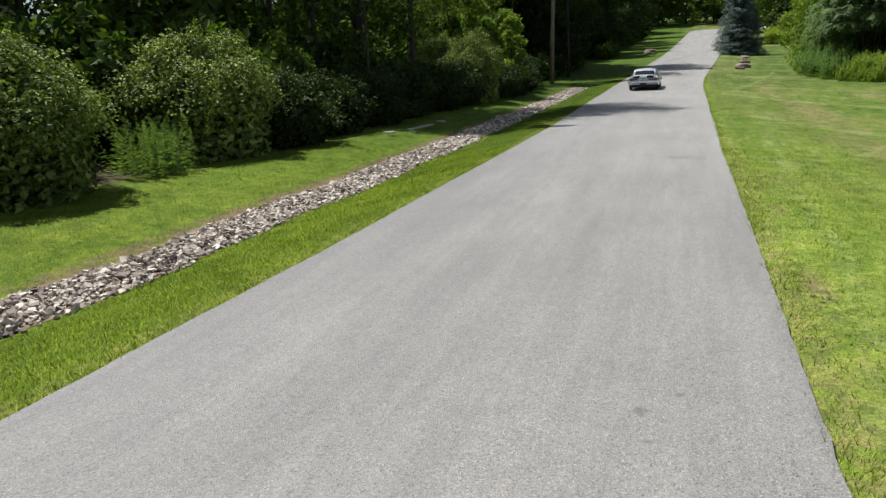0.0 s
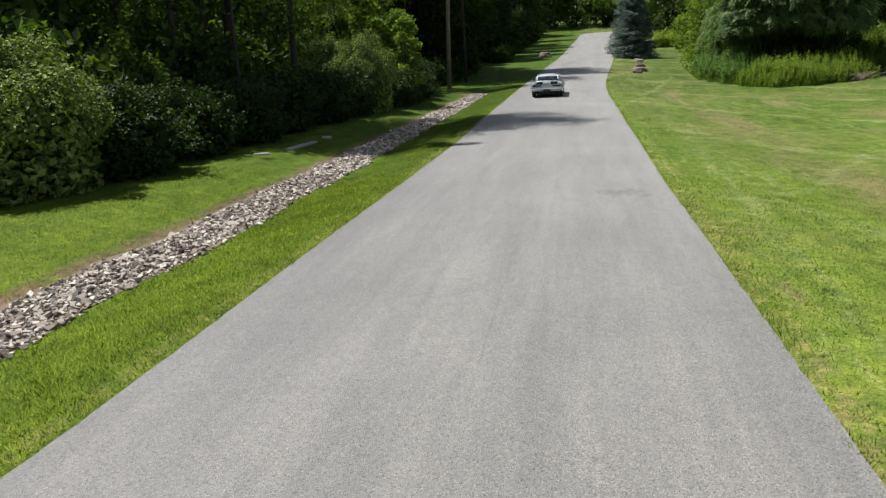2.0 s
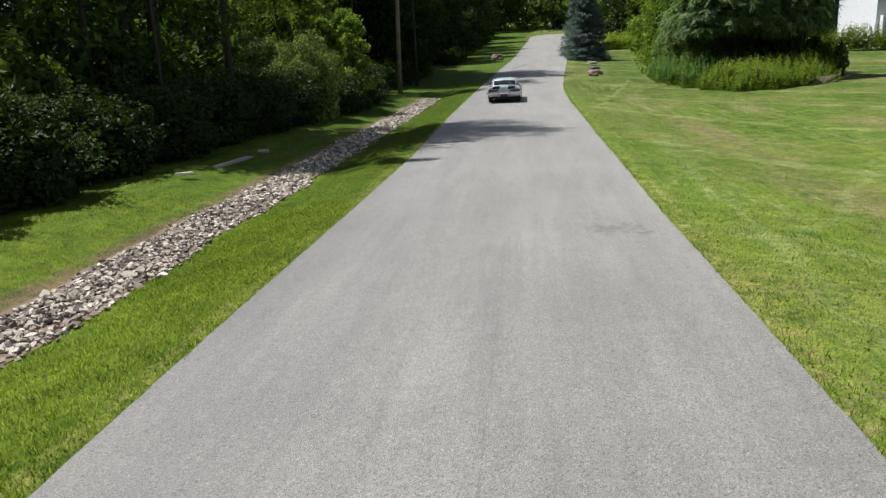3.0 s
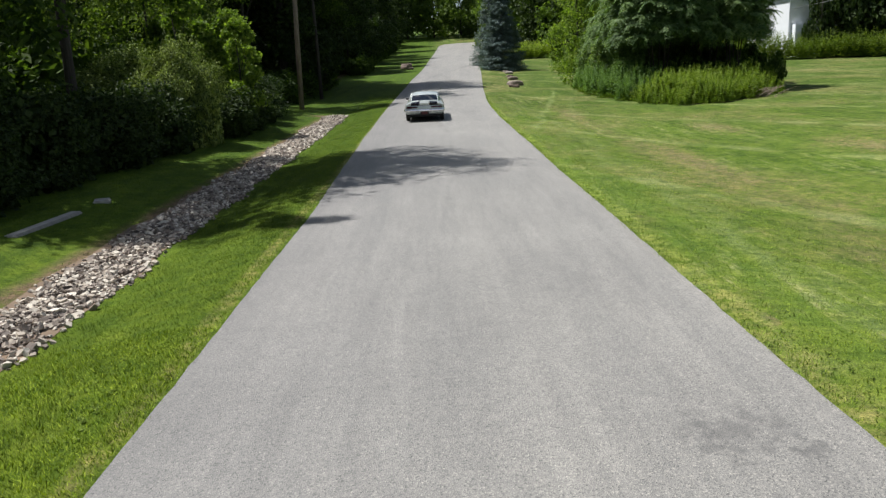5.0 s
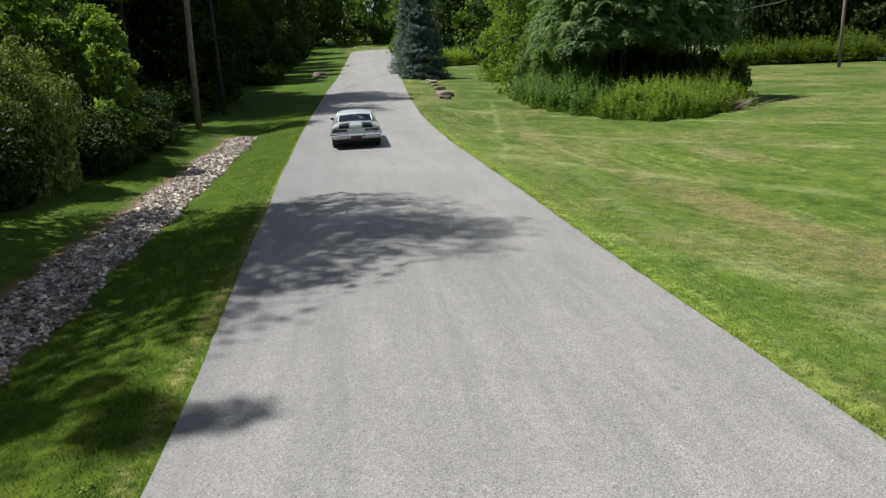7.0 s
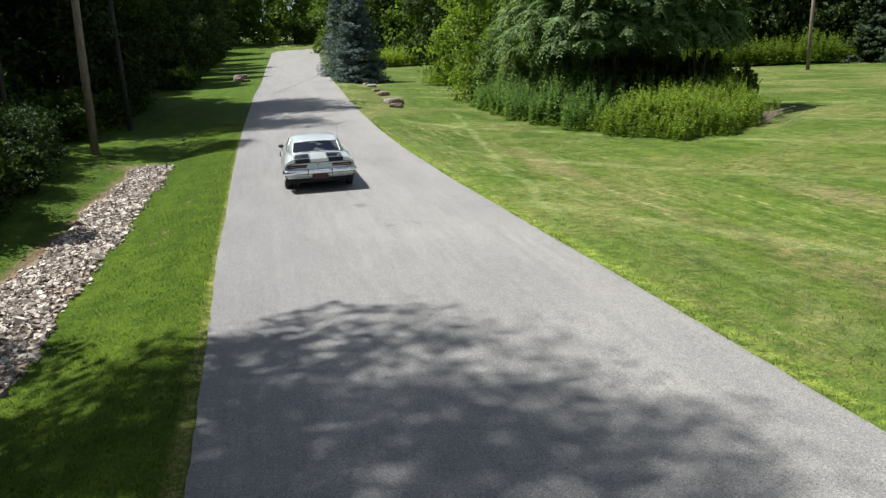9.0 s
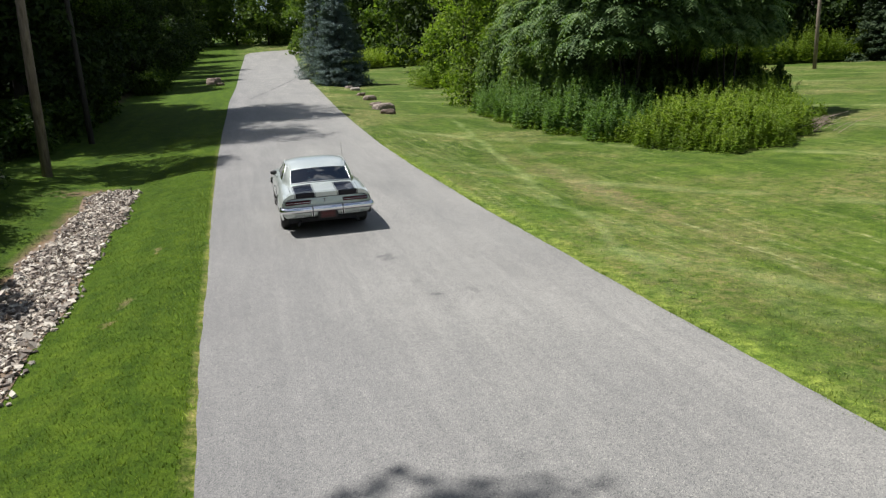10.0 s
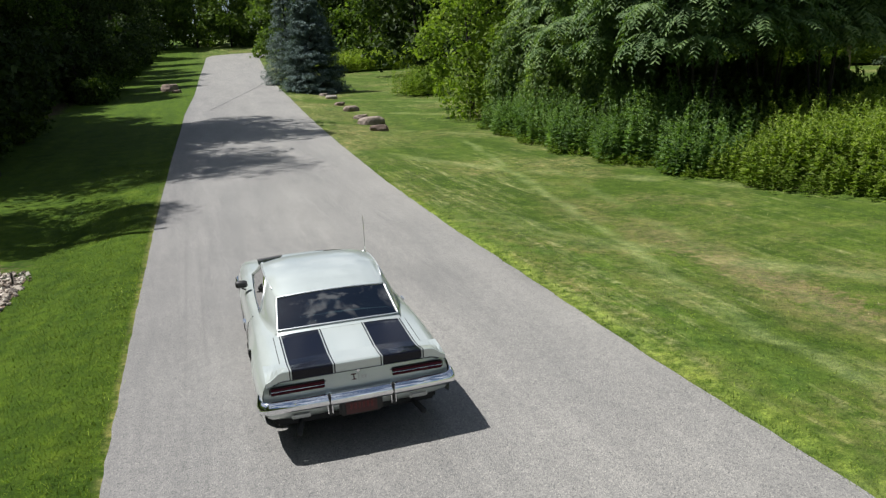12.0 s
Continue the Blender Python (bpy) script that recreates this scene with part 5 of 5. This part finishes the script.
        rim_pts = [(s * 0.905, REAR_AXLE + 0.40 * math.cos(a), 0.335 + 0.40 * math.sin(a)) for a in [math.pi * k / 14 for k in range(15)]]
        part("arch_moulding", tube(rim_pts, 0.012, 5), CHROME, car, smooth=True)
    rows = patch(glass_edge, lambda v: flipped(glass_edge(v)), 16, 10, lambda u, v: (0, -0.05 * 4 * u * (1 - u), 0.036 * 4 * u * (1 - u) * (1 - 0.45 * v) + 0.016 * math.sin(math.pi * v) * 4 * u * (1 - u)))
    part("rear_window", sheet(rows), GLASS, car, "dark tinted rear window", smooth=True)
    loop = [rows[0][i] for i in range(17)] + [rows[j][16] for j in range(1, 11)] + [rows[10][i] for i in range(15, -1, -1)] + [rows[j][0] for j in range(9, -1, -1)]
    part("rear_window_trim", tube([(p[0] * 1.012, p[1], p[2] + 0.006) for p in loop], 0.009, 6), TRIM_METAL, car, "bright metal rear window trim", smooth=True)
    # filler panel between the rear window and the deck
    low_row = rows[10]
    part("filler_panel", sheet([[(p[0] * 1.02, p[1] + 0.02, p[2] + 0.004) for p in low_row], [(p[0] * 1.04, p[1] - 0.05, deck_z(p[0] * 1.04, p[1] - 0.05) + 0.002) for p in low_row]]), PAINT, car, smooth=True)
    w_rows = patch(a_pillar, lambda v: flipped(a_pillar(v)), 14, 8, lambda u, v: (0, 0.10 * 4 * u * (1 - u), 0.03 * 4 * u * (1 - u) * (1 - v)))
    part("windshield", sheet(w_rows, True), GLASS, car, "tinted windshield", smooth=True)

    # black stripes with pinstripes on the deck lid
    for s in (1, -1):
        def strip(a, b, lift, y0, y1):
            return [[(s * x, y, deck_z(x, y) + lift) for x in np.linspace(a, b, 7)] for y in np.linspace(y0, y1, 14)]
        part("deck_stripe", sheet(strip(0.24, 0.62, 0.004, 0.30, 0.965), s < 0), BLACK_PAINT, car, "gloss black deck stripe", smooth=True)
        for x in (0.222, 0.638):
            part("pinstripe", sheet(strip(x - 0.006, x + 0.006, 0.005, 0.30, 0.965), s < 0), BLACK_PAINT, car)
        part("hood_stripe", sheet(strip(0.24, 0.62, 0.004, 3.5, 4.45), s < 0), BLACK_PAINT, car, "gloss black hood stripe", smooth=True)
        part("deck_gap", tube([(s * 0.70, y, deck_z(0.70, y) + 0.001) for y in np.linspace(0.34, 0.98, 8)], 0.004, 5), TRIM_BLACK, car)
    # spoiler: rises from the deck to a lip and drops to the tail panel
    def lip(x, lift=0.0):
        k = 1 - step(0.72, 0.86, abs(x)) * 0.85
        z = 0.828 - 0.045 * float(step(0.70, 0.88, abs(x)))
        return [(x, 0.38, deck_z(x, 0.38) + 0.002 + lift), (x, 0.24, deck_z(x, 0.24) + 0.018 * k + lift), (x, 0.10, z + 0.046 * k + lift), (x, 0.050 - lift, z + 0.054 * k + lift),
                (x, 0.044 - lift, z + 0.047 * k), (x, 0.054 - lift, z - 0.030), (x, 0.060 - lift, z - 0.042), (x, 0.105, z - 0.046)]
    part("spoiler", sheet([lip(x) for x in np.linspace(-0.86, 0.86, 45)], True), PAINT, car, "silver-green rear spoiler")
    part("spoiler_gap", tube([(x, 0.084, 0.777 - 0.045 * float(step(0.70, 0.88, abs(x)))) for x in np.linspace(-0.80, 0.80, 25)], 0.008, 5), TRIM_BLACK, car, "dark gap under the spoiler")
    for s in (1, -1):
        xs = np.linspace(0.24, 0.62, 9) * s
        part("spoiler_stripe", sheet([lip(x, 0.004) for x in xs], s > 0), BLACK_PAINT, car, "gloss black spoiler stripe")
        for x in (0.222, 0.638):
            part("pinstripe", sheet([lip(s * (x + d), 0.004) for d in (-0.005, 0.005)], s > 0), BLACK_PAINT, car)
        # tail lamps: dark bezel, red lens, bright divider
        lamp = part("tail_lamp", block((0.53, 0.03, 0.088), (s * 0.575, 0.082, 0.69), 0.016), TRIM_BLACK, car, "black tail lamp bezel")
        for z in (0.709, 0.671):
            part("lens", block((0.50, 0.02, 0.030), (s * 0.575, 0.065, z), 0.008), LENS_RED, lamp, "dark red lens")
        part("divider", block((0.50, 0.014, 0.006), (s * 0.575, 0.062, 0.689), 0.002, 1), CHROME, lamp)
        # bumper guard, reversing lamp, exhaust tip
        part("bumper_guard", block((0.050, 0.10, 0.225), (s * 0.305, 0.015, 0.515), 0.016), CHROME, car, "chrome bumper guard")
        part("guard_strip", block((0.026, 0.02, 0.215), (s * 0.305, -0.036, 0.515), 0.006), TRIM_BLACK, car)
        rl = part("reversing_lamp", block((0.185, 0.02, 0.060), (s * 0.57, 0.072, 0.415), 0.010), LAMP_FRAME, car, "reversing lamp in a dull metal frame")
        part("lens", block((0.155, 0.012, 0.040), (s * 0.57, 0.060, 0.415), 0.006), LENS_CLEAR, rl, "clear lens")
        part("exhaust_pipe", tube([(s * 0.50, 0.60, 0.27), (s * 0.55, 0.28, 0.275), (s * 0.61, 0.03, 0.245)], 0.028, 10), UNDER, car, "dark exhaust pipe", smooth=True)
    # rear bumper, wrapping round the corners
    line = [(-0.93, 0.30), (-0.945, 0.12), (-0.92, 0.045), (-0.85, 0.01), (-0.5, -0.01), (0, -0.018), (0.5, -0.01), (0.85, 0.01), (0.92, 0.045), (0.945, 0.12), (0.93, 0.30)]
    rows = []
    for x, y in line:
        out = Vector((x * 0.35, y - 0.6, 0)).normalized()
        section = ((-0.05, 0.606), (-0.022, 0.613), (0.002, 0.603), (0.026, 0.572), (0.034, 0.540), (0.022, 0.508), (-0.015, 0.486), (-0.05, 0.480))
        rows.append([(x + out.x * d, y + out.y * d, z) for d, z in section])
    part("rear_bumper", sheet(rows, True), CHROME, car, "chrome rear bumper", smooth=True)
    rows = [[(x, 4.70 - y, z - 0.02) for x, y, z in r] for r in rows]
    part("front_bumper", sheet(rows), CHROME, car, "chrome front bumper", smooth=True)
    for x in (-0.62, 0.62):
        part("bumper_bolt", lathe([(0, 0.012), (0.006, 0.009), (0.008, 0)], 8, "z"), CHROME, car).matrix_basis = pose(x, -0.022, 0.575, 90, 0, 0)
    plate = part("licence_plate", block((0.305, 0.012, 0.152), (0, 0.045, 0.425), 0.004), PLATE, car, "dark red plate with plain bars")
    for k in range(6):
        part("bar", block((0.024, 0.006, 0.06), (-0.1 + 0.04 * k, 0.038, 0.425), 0.001, 1), PLATE_BAR, plate)
    part("plate_recess", block((0.42, 0.03, 0.17), (0, 0.068, 0.415), 0.02), TRIM_BLACK, car, "dark plate surround")
    # badge as plain shapes, lock
    badge = part("badge", block((0.05, 0.008, 0.012), (-0.045, 0.083, 0.73), 0.002, 1), PLATE, car, "small metal badge of plain shapes")
    for sx, sz, x, z, m in ((0.05, 0.010, -0.045, 0.68, PLATE), (0.012, 0.05, -0.045, 0.705, PLATE), (0.008, 0.10, 0.0, 0.71, LAMP_FRAME), (0.022, 0.034, 0.04, 0.697, LAMP_FRAME), (0.022, 0.034, 0.072, 0.697, LAMP_FRAME)):
        part("badge_bar", block((sx, 0.008, sz), (x, 0.080, z), 0.002, 1), m, badge)
    part("deck_lock", lathe([(0, 0.018), (0.008, 0.016), (0.01, 0)], 12, "z"), CHROME, car).matrix_basis = pose(0, 0.088, 0.765, 90, 0, 0)
    # mirror, antenna
    mirror = part("door_mirror", tube([(-0.835, 2.88, 0.955), (-0.845, 2.88, 0.955), (-0.87, 2.88, 0.957), (-0.955, 2.88, 0.958), (-0.975, 2.88, 0.958), (-0.982, 2.88, 0.958)], 0.047, 14, [0.5, 0.82, 1.0, 1.0, 0.8, 0.45]), TRIM_BLACK, car, "dark-backed door mirror", smooth=True)
    part("mirror_stalk", tube([(-0.86, 2.90, 0.875), (-0.90, 2.89, 0.90), (-0.93, 2.88, 0.93)], 0.010, 6), TRIM_BLACK, mirror, smooth=True)
    part("antenna", tube([(0.80, 3.48, 0.88), (0.80, 3.46, 1.2), (0.795, 3.43, 1.54)], 0.004, 6, [1.6, 1.0, 0.7]), CHROME, car, "thin whip antenna")
    part("antenna_base", lathe([(0.88, 0.022), (0.91, 0.016), (0.93, 0.006)], 10, "z"), CHROME, car).matrix_basis = pose(0.80, 3.48, 0)
    for s in (1, -1):
        part("wiper", tube([(s * 0.35 - 0.25, 3.36, 0.985), (s * 0.35, 3.33, 0.995), (s * 0.35 + 0.25, 3.30, 1.0)], 0.008, 5), TRIM_BLACK, car)
    part("hood_scoop", block((0.62, 0.55, 0.05), (0, 3.75, 0.955), 0.02), PAINT, car, smooth=False)
    # cabin
    part("parcel_shelf", block((1.15, 0.34, 0.03), (0, 1.36, 0.89), 0.012), SHELF_GREY, car, "grey parcel shelf")
    part("dashboard", block((1.35, 0.35, 0.2), (0, 3.18, 0.86), 0.05), CABIN, car)
    part("cabin_floor", block((1.36, 1.9, 0.05), (0, 2.4, 0.40), 0.02), CABIN, car)
    bench = part("rear_seat", block((1.2, 0.22, 0.5), (0, 1.64, 0.66), 0.06), CABIN, car, "black vinyl rear seat")
    part("cushion", block((1.2, 0.5, 0.2), (0, 1.9, 0.5), 0.06), CABIN, bench)
    for s in (1, -1):
        seat = part("front_seat", block((0.5, 0.16, 0.62), (s * 0.36, 2.22, 0.72), 0.06), CABIN, car, "black vinyl bucket seat")
        part("cushion", block((0.5, 0.5, 0.18), (s * 0.36, 2.48, 0.5), 0.06), CABIN, seat)
        part("headrest", block((0.26, 0.1, 0.16), (s * 0.36, 2.17, 1.09), 0.04), CABIN, seat)
    part("steering_wheel", tube([(-0.36 + 0.19 * math.cos(a), 2.93 + 0.06 * math.sin(a), 0.93 + 0.17 * math.sin(a)) for a in [2 * math.pi * k / 20 for k in range(21)]], 0.014, 6), CABIN, car, smooth=True)
    part("rear_view_mirror", block((0.2, 0.02, 0.06), (0, 2.78, 1.17), 0.01), CHROME, car)
    for axle in (REAR_AXLE, FRONT_AXLE):
        for s in (1, -1):
            build_wheel(car, s * 0.818, axle, s)
    car.matrix_basis = where
    tagged(car, "silver-green two-door muscle car with black deck stripes on a lane", "car")
    return car


# ---- swale stones and grass blades ----
def build_edge_weeds():
    """Broadleaf weeds along the lane's edge, and fine cracks in the asphalt."""
    rng = np.random.default_rng(91)
    spots = []
    for c in range(18):
        cy = rng.uniform(5, 60)
        cx = 1.42 + abs(rng.normal(0, 0.25)) if c % 3 else -4.95 - abs(rng.normal(0, 0.2))
        spots += [(cx + (abs(rng.normal(0, 0.2)) if cx > 0 else -abs(rng.normal(0, 0.2))), cy + rng.normal(0, 0.5), rng.uniform(0.03, 0.08)) for k in range(14)]
    weed_bank("edge_weeds", 92, spots, WEED, "low broadleaf weeds along the edge of a lane", 12, 0.5, 0.09)
    tar = plain("crack_shadow", (0.09, 0.088, 0.086), 0.9)
    for x, y, turn, length in ((-1.6, 46.7, 1.2, 0.7), (-1.85, 45.7, 0.6, 0.6), (-1.6, 45.1, 1.9, 0.8)):
        rows, a = [], turn
        px, py = x, y
        for k in range(16):
            a += rng.normal(0, 0.35)
            px, py = px + math.cos(a) * length / 15, py + math.sin(a) * length / 15
            f = (px + 1.75) / 2.95
            z = float(rise(py)) + 0.053 - 0.03 * f * f
            w = 0.0028 * rng.uniform(0.5, 1.3)
            rows.append([(px - w * math.sin(a), py + w * math.cos(a), z), (px + w * math.sin(a), py - w * math.cos(a), z)])
        ob = part("crack", sheet(rows, True), tar)
        tagged(ob, "fine dark crack in grey asphalt", "crack", kind="structure")


def build_seam():
    """A straight tar seam running aslant over the lane."""
    rows = []
    for k in range(15):
        f = k / 14
        x, y = -2.6 + 5.9 * f, 99.5 + 27 * f
        z = float(rise(y)) + 0.056
        half = 0.045 + 0.012 * math.sin(k * 2.3)
        rows.append([(x - half, y, z), (x + half, y, z)])
    ob = part("tar_seam", sheet(rows, True), plain("tar", (0.05, 0.05, 0.052), 0.7))
    tagged(ob, "thin dark tar seam aslant over a lane", "seam", kind="structure")


def swale_mid(y):
    return np.interp(y, (10, 20, 35, 61), (-7.66, -7.72, -7.88, -7.86)) + 0.06 * np.sin(y * 0.8)


def swale_half(y):
    return 0.64 + 0.06 * np.sin(y * 1.7) + 0.03 * np.sin(y * 4.1)


def build_swale():
    rng = np.random.default_rng(61)
    meshes = []
    for k in range(8):
        bm = rock_mesh(70 + k, 0.45 + 0.1 * (k % 3), 0.35)
        me = bpy.data.meshes.new("stone")
        bm.to_mesh(me)
        bm.free()
        me.materials.append(STONE)
        meshes.append(me)
    bed_rows = []
    for y in np.arange(-6, 61.2, 0.8):
        bed_rows.append([(x, y, ground_at(x, y) + 0.012) for x in np.linspace(swale_mid(y) - swale_half(y) * 1.25, swale_mid(y) + swale_half(y) * 1.02, 7)])
    bed = part("swale", sheet(bed_rows, True), SOIL, smooth=True)
    tagged(bed, "drainage swale of loose pale stones through grass", "stone swale", kind="structure")
    base_v = [np.array([v.co[:] for v in me.vertices]) for me in meshes]
    base_f = [np.array([p.vertices[:] for p in me.polygons]) for me in meshes]
    verts, faces, count, single = [], [], 0, 0
    for k in range(25000):
        y = rng.uniform(-5, 61)
        mid, half = float(swale_mid(y)), float(swale_half(y))
        f = float(np.clip(rng.normal(0, 0.55), -1.15, 1.15)) if rng.random() < 0.5 else rng.uniform(-1, 1)
        x = mid + half * f
        s = rng.uniform(0.04, 0.088) if rng.random() < 0.87 else rng.uniform(0.088, 0.15)
        z = ground_at(x, y) + 0.03 + (1 - f * f) * rng.uniform(-0.02, 0.05)
        i = int(rng.integers(0, 8))
        turn = Euler((rng.normal(0, 0.4), rng.normal(0, 0.4), rng.uniform(0, 6.28)))
        scale = Vector((s, s * rng.uniform(0.7, 1.3), s * rng.uniform(0.75, 1.1)))
        if 14.5 < y < 16.6 and single < 300:
            ob = new("stone", meshes[i])
            ob.parent = bed
            ob.matrix_basis = Matrix.LocRotScale((x, y, z), turn, scale)
            single += 1
        else:
            m = np.array(turn.to_matrix()) * np.array(scale)[None, :]
            verts.append(base_v[i] @ m.T + (x, y, z))
            faces.append(base_f[i] + count)
            count += len(base_v[i])
    ob = new("swale_stones", soup("swale_stones", np.concatenate(verts), np.concatenate(faces), STONE))
    ob.parent = bed
    tagged(ob, "loose pale and reddish stones", kind="stuff")
    m = part("marker_stake", tube([(-7.35, 60.0, ground_at(-7.35, 60) - 0.1), (-7.35, 60, ground_at(-7.35, 60) + 0.28)], 0.02, 6), TRIM_BLACK)
    tagged(m, "short dark marker stake among stones", "stake")
    for x, y, w, d in ((-10.7, 27.6, 0.5, 0.25), (-10.3, 33.0, 0.4, 0.5), (-10.35, 30.3, 0.28, 2.6)):
        ob = part("flat_stone", block((w, d, 0.16), (0, 0, -0.035), 0.03), PALE_STONE)
        ob.matrix_basis = pose(x, y, ground_at(x, y), 0, 0, 20 if d < 1 else -3)
        tagged(ob, "flat pale stone on grass at the edge of a wood", "stone")


def blades(name, seed, count, from_lane, width, y0, y1, tall, label, keep=None, thick=1.0, material=BLADE):
    """Short blades of grass on a strip beside the lane; from_lane is where the strip starts, outwards."""
    rng = np.random.default_rng(seed)
    y = rng.uniform(y0, y1, count)
    out = rng.uniform(0, 1, count) * abs(width)
    x = road_left(y) - from_lane - out if width < 0 else road_right(y) + from_lane + out
    if keep is not None:
        ok = keep(x, y, out)
        x, y = x[ok], y[ok]
    k = len(x)
    clump = 0.6 + 0.5 * np.sin(x * 5.1 + 2 * np.sin(y * 2.3)) * np.sin(y * 4.3 + x)
    z = land(x, y) - 0.006
    a, h = rng.uniform(0, 6.283, k), tall * rng.uniform(0.5, 1.3, k) * (0.7 + 0.5 * clump)
    w = rng.uniform(0.002, 0.0048, k) * thick
    lx, ly = rng.normal(0, 0.55, k) * h, rng.normal(0, 0.55, k) * h
    p = np.stack([np.stack([x - w * np.cos(a), y - w * np.sin(a), z], 1), np.stack([x + w * np.cos(a), y + w * np.sin(a), z], 1), np.stack([x + lx, y + ly, z + h], 1)], 1).reshape(-1, 3)
    me = soup(name, p, np.arange(3 * k).reshape(-1, 3), material)
    up = np.repeat(np.stack([rng.normal(0, 0.45, k), rng.normal(0, 0.45, k), np.ones(k)], 1), 3, 0)
    up /= np.linalg.norm(up, axis=1, keepdims=True)
    me.normals_split_custom_set_from_vertices([tuple(v) for v in up.tolist()])
    return tagged(new(name, me), label, "grass", kind="stuff")


def build_grass():
    rng = np.random.default_rng(5)
    off_swale = lambda x, y: (np.abs(x - swale_mid(y)) > swale_half(y) * 1.05) | (y > 61)
    fade_l = lambda x, y, out: off_swale(x, y) & (rng.random(len(x)) < 1.15 - y / 85)
    fade_r = lambda x, y, out: rng.random(len(x)) < (1.1 - out / 8) * (1.15 - y / 75)
    blades("grass", 87, 110000, 0.07, -2.3, 3, 23, 0.045, "short yellow-green mown grass between a lane and a stone swale", fade_l, 1.2, BLADE_DRY)
    blades("grass", 88, 45000, 3.9, -3.6, 5, 25, 0.045, "short yellow-green mown grass between a stone swale and a wood", fade_l, 1.2, BLADE_DRY)
    blades("grass", 81, 190000, 0.09, -2.3, 17, 75, 0.042, "short green mown grass between a lane and a stone swale", fade_l, 1.1, BLADE_LUSH)
    blades("grass", 82, 70000, 3.9, -3.0, 19, 70, 0.042, "short green mown grass between a stone swale and a wood", fade_l, 1.1, BLADE_LUSH)
    blades("grass", 89, 60000, 0.0, 6.0, 3, 22, 0.035, "short dry yellow-green lawn grass beside a lane", fade_r, 1.3, BLADE_DRY)
    blades("grass", 83, 260000, 0.0, 7.0, 12, 70, 0.03, "short mown lawn grass beside a lane", fade_r, 1.3)
    blades("grass", 84, 90000, 6.0, 18.0, 18, 62, 0.035, "coarse mown lawn grass in tufts", lambda x, y, out: (((x - 14.5) / 6.3) ** 2 + ((y - 66) / 11.5) ** 2 > 1) & (rng.random(len(x)) < 0.35 + 0.6 * np.sin(x * 1.3 + np.sin(y)) * np.sin(y * 0.9)), 1.3, BLADE_DRY)
    def drift(x, y, out):
        line = np.sin((x * 0.86 + y * 0.5) * 2.1 + 1.5 * np.sin(y * 0.23)) * 0.5 + 0.5
        patch = np.sin(x * 0.31 + 1.7) * np.sin(y * 0.19 + 0.6) * 0.5 + 0.5
        return (((x - 14.2) / 6.4) ** 2 + ((y - 66) / 11.5) ** 2 > 1) & (rng.random(len(x)) < line ** 3 * patch)

    blades("grass_clippings", 93, 130000, 2.5, 34.0, 14, 88, 0.022, "straw-coloured grass clippings strewn in lines on a lawn", drift, 2.2, STRAW)
    edge = lambda x, y, out: rng.random(len(x)) < (0.4 + 0.35 * np.sin(y * 2.1 + 1) * np.sin(y * 0.7)) * (1.1 - y / 90) * (1.1 - out * 2.5)
    blades("grass_edge", 85, 30000, -0.02, -0.4, 3, 78, 0.065, "longer tufts of grass overhanging the edge of a lane", edge)
    blades("grass_edge", 86, 60000, -0.05, 0.4, 3, 70, 0.06, "longer tufts of grass overhanging the edge of a lane", edge)


build_ground()
build_road()
build_woods()
build_island()
build_conifers()
build_boulders()
build_poles()
build_house()
build_car(pose(-2.478, 50.74, float(rise(50.74)) + 0.043, 0.95, 0, -0.6))
build_seam()
build_edge_weeds()
build_grass()
build_swale()
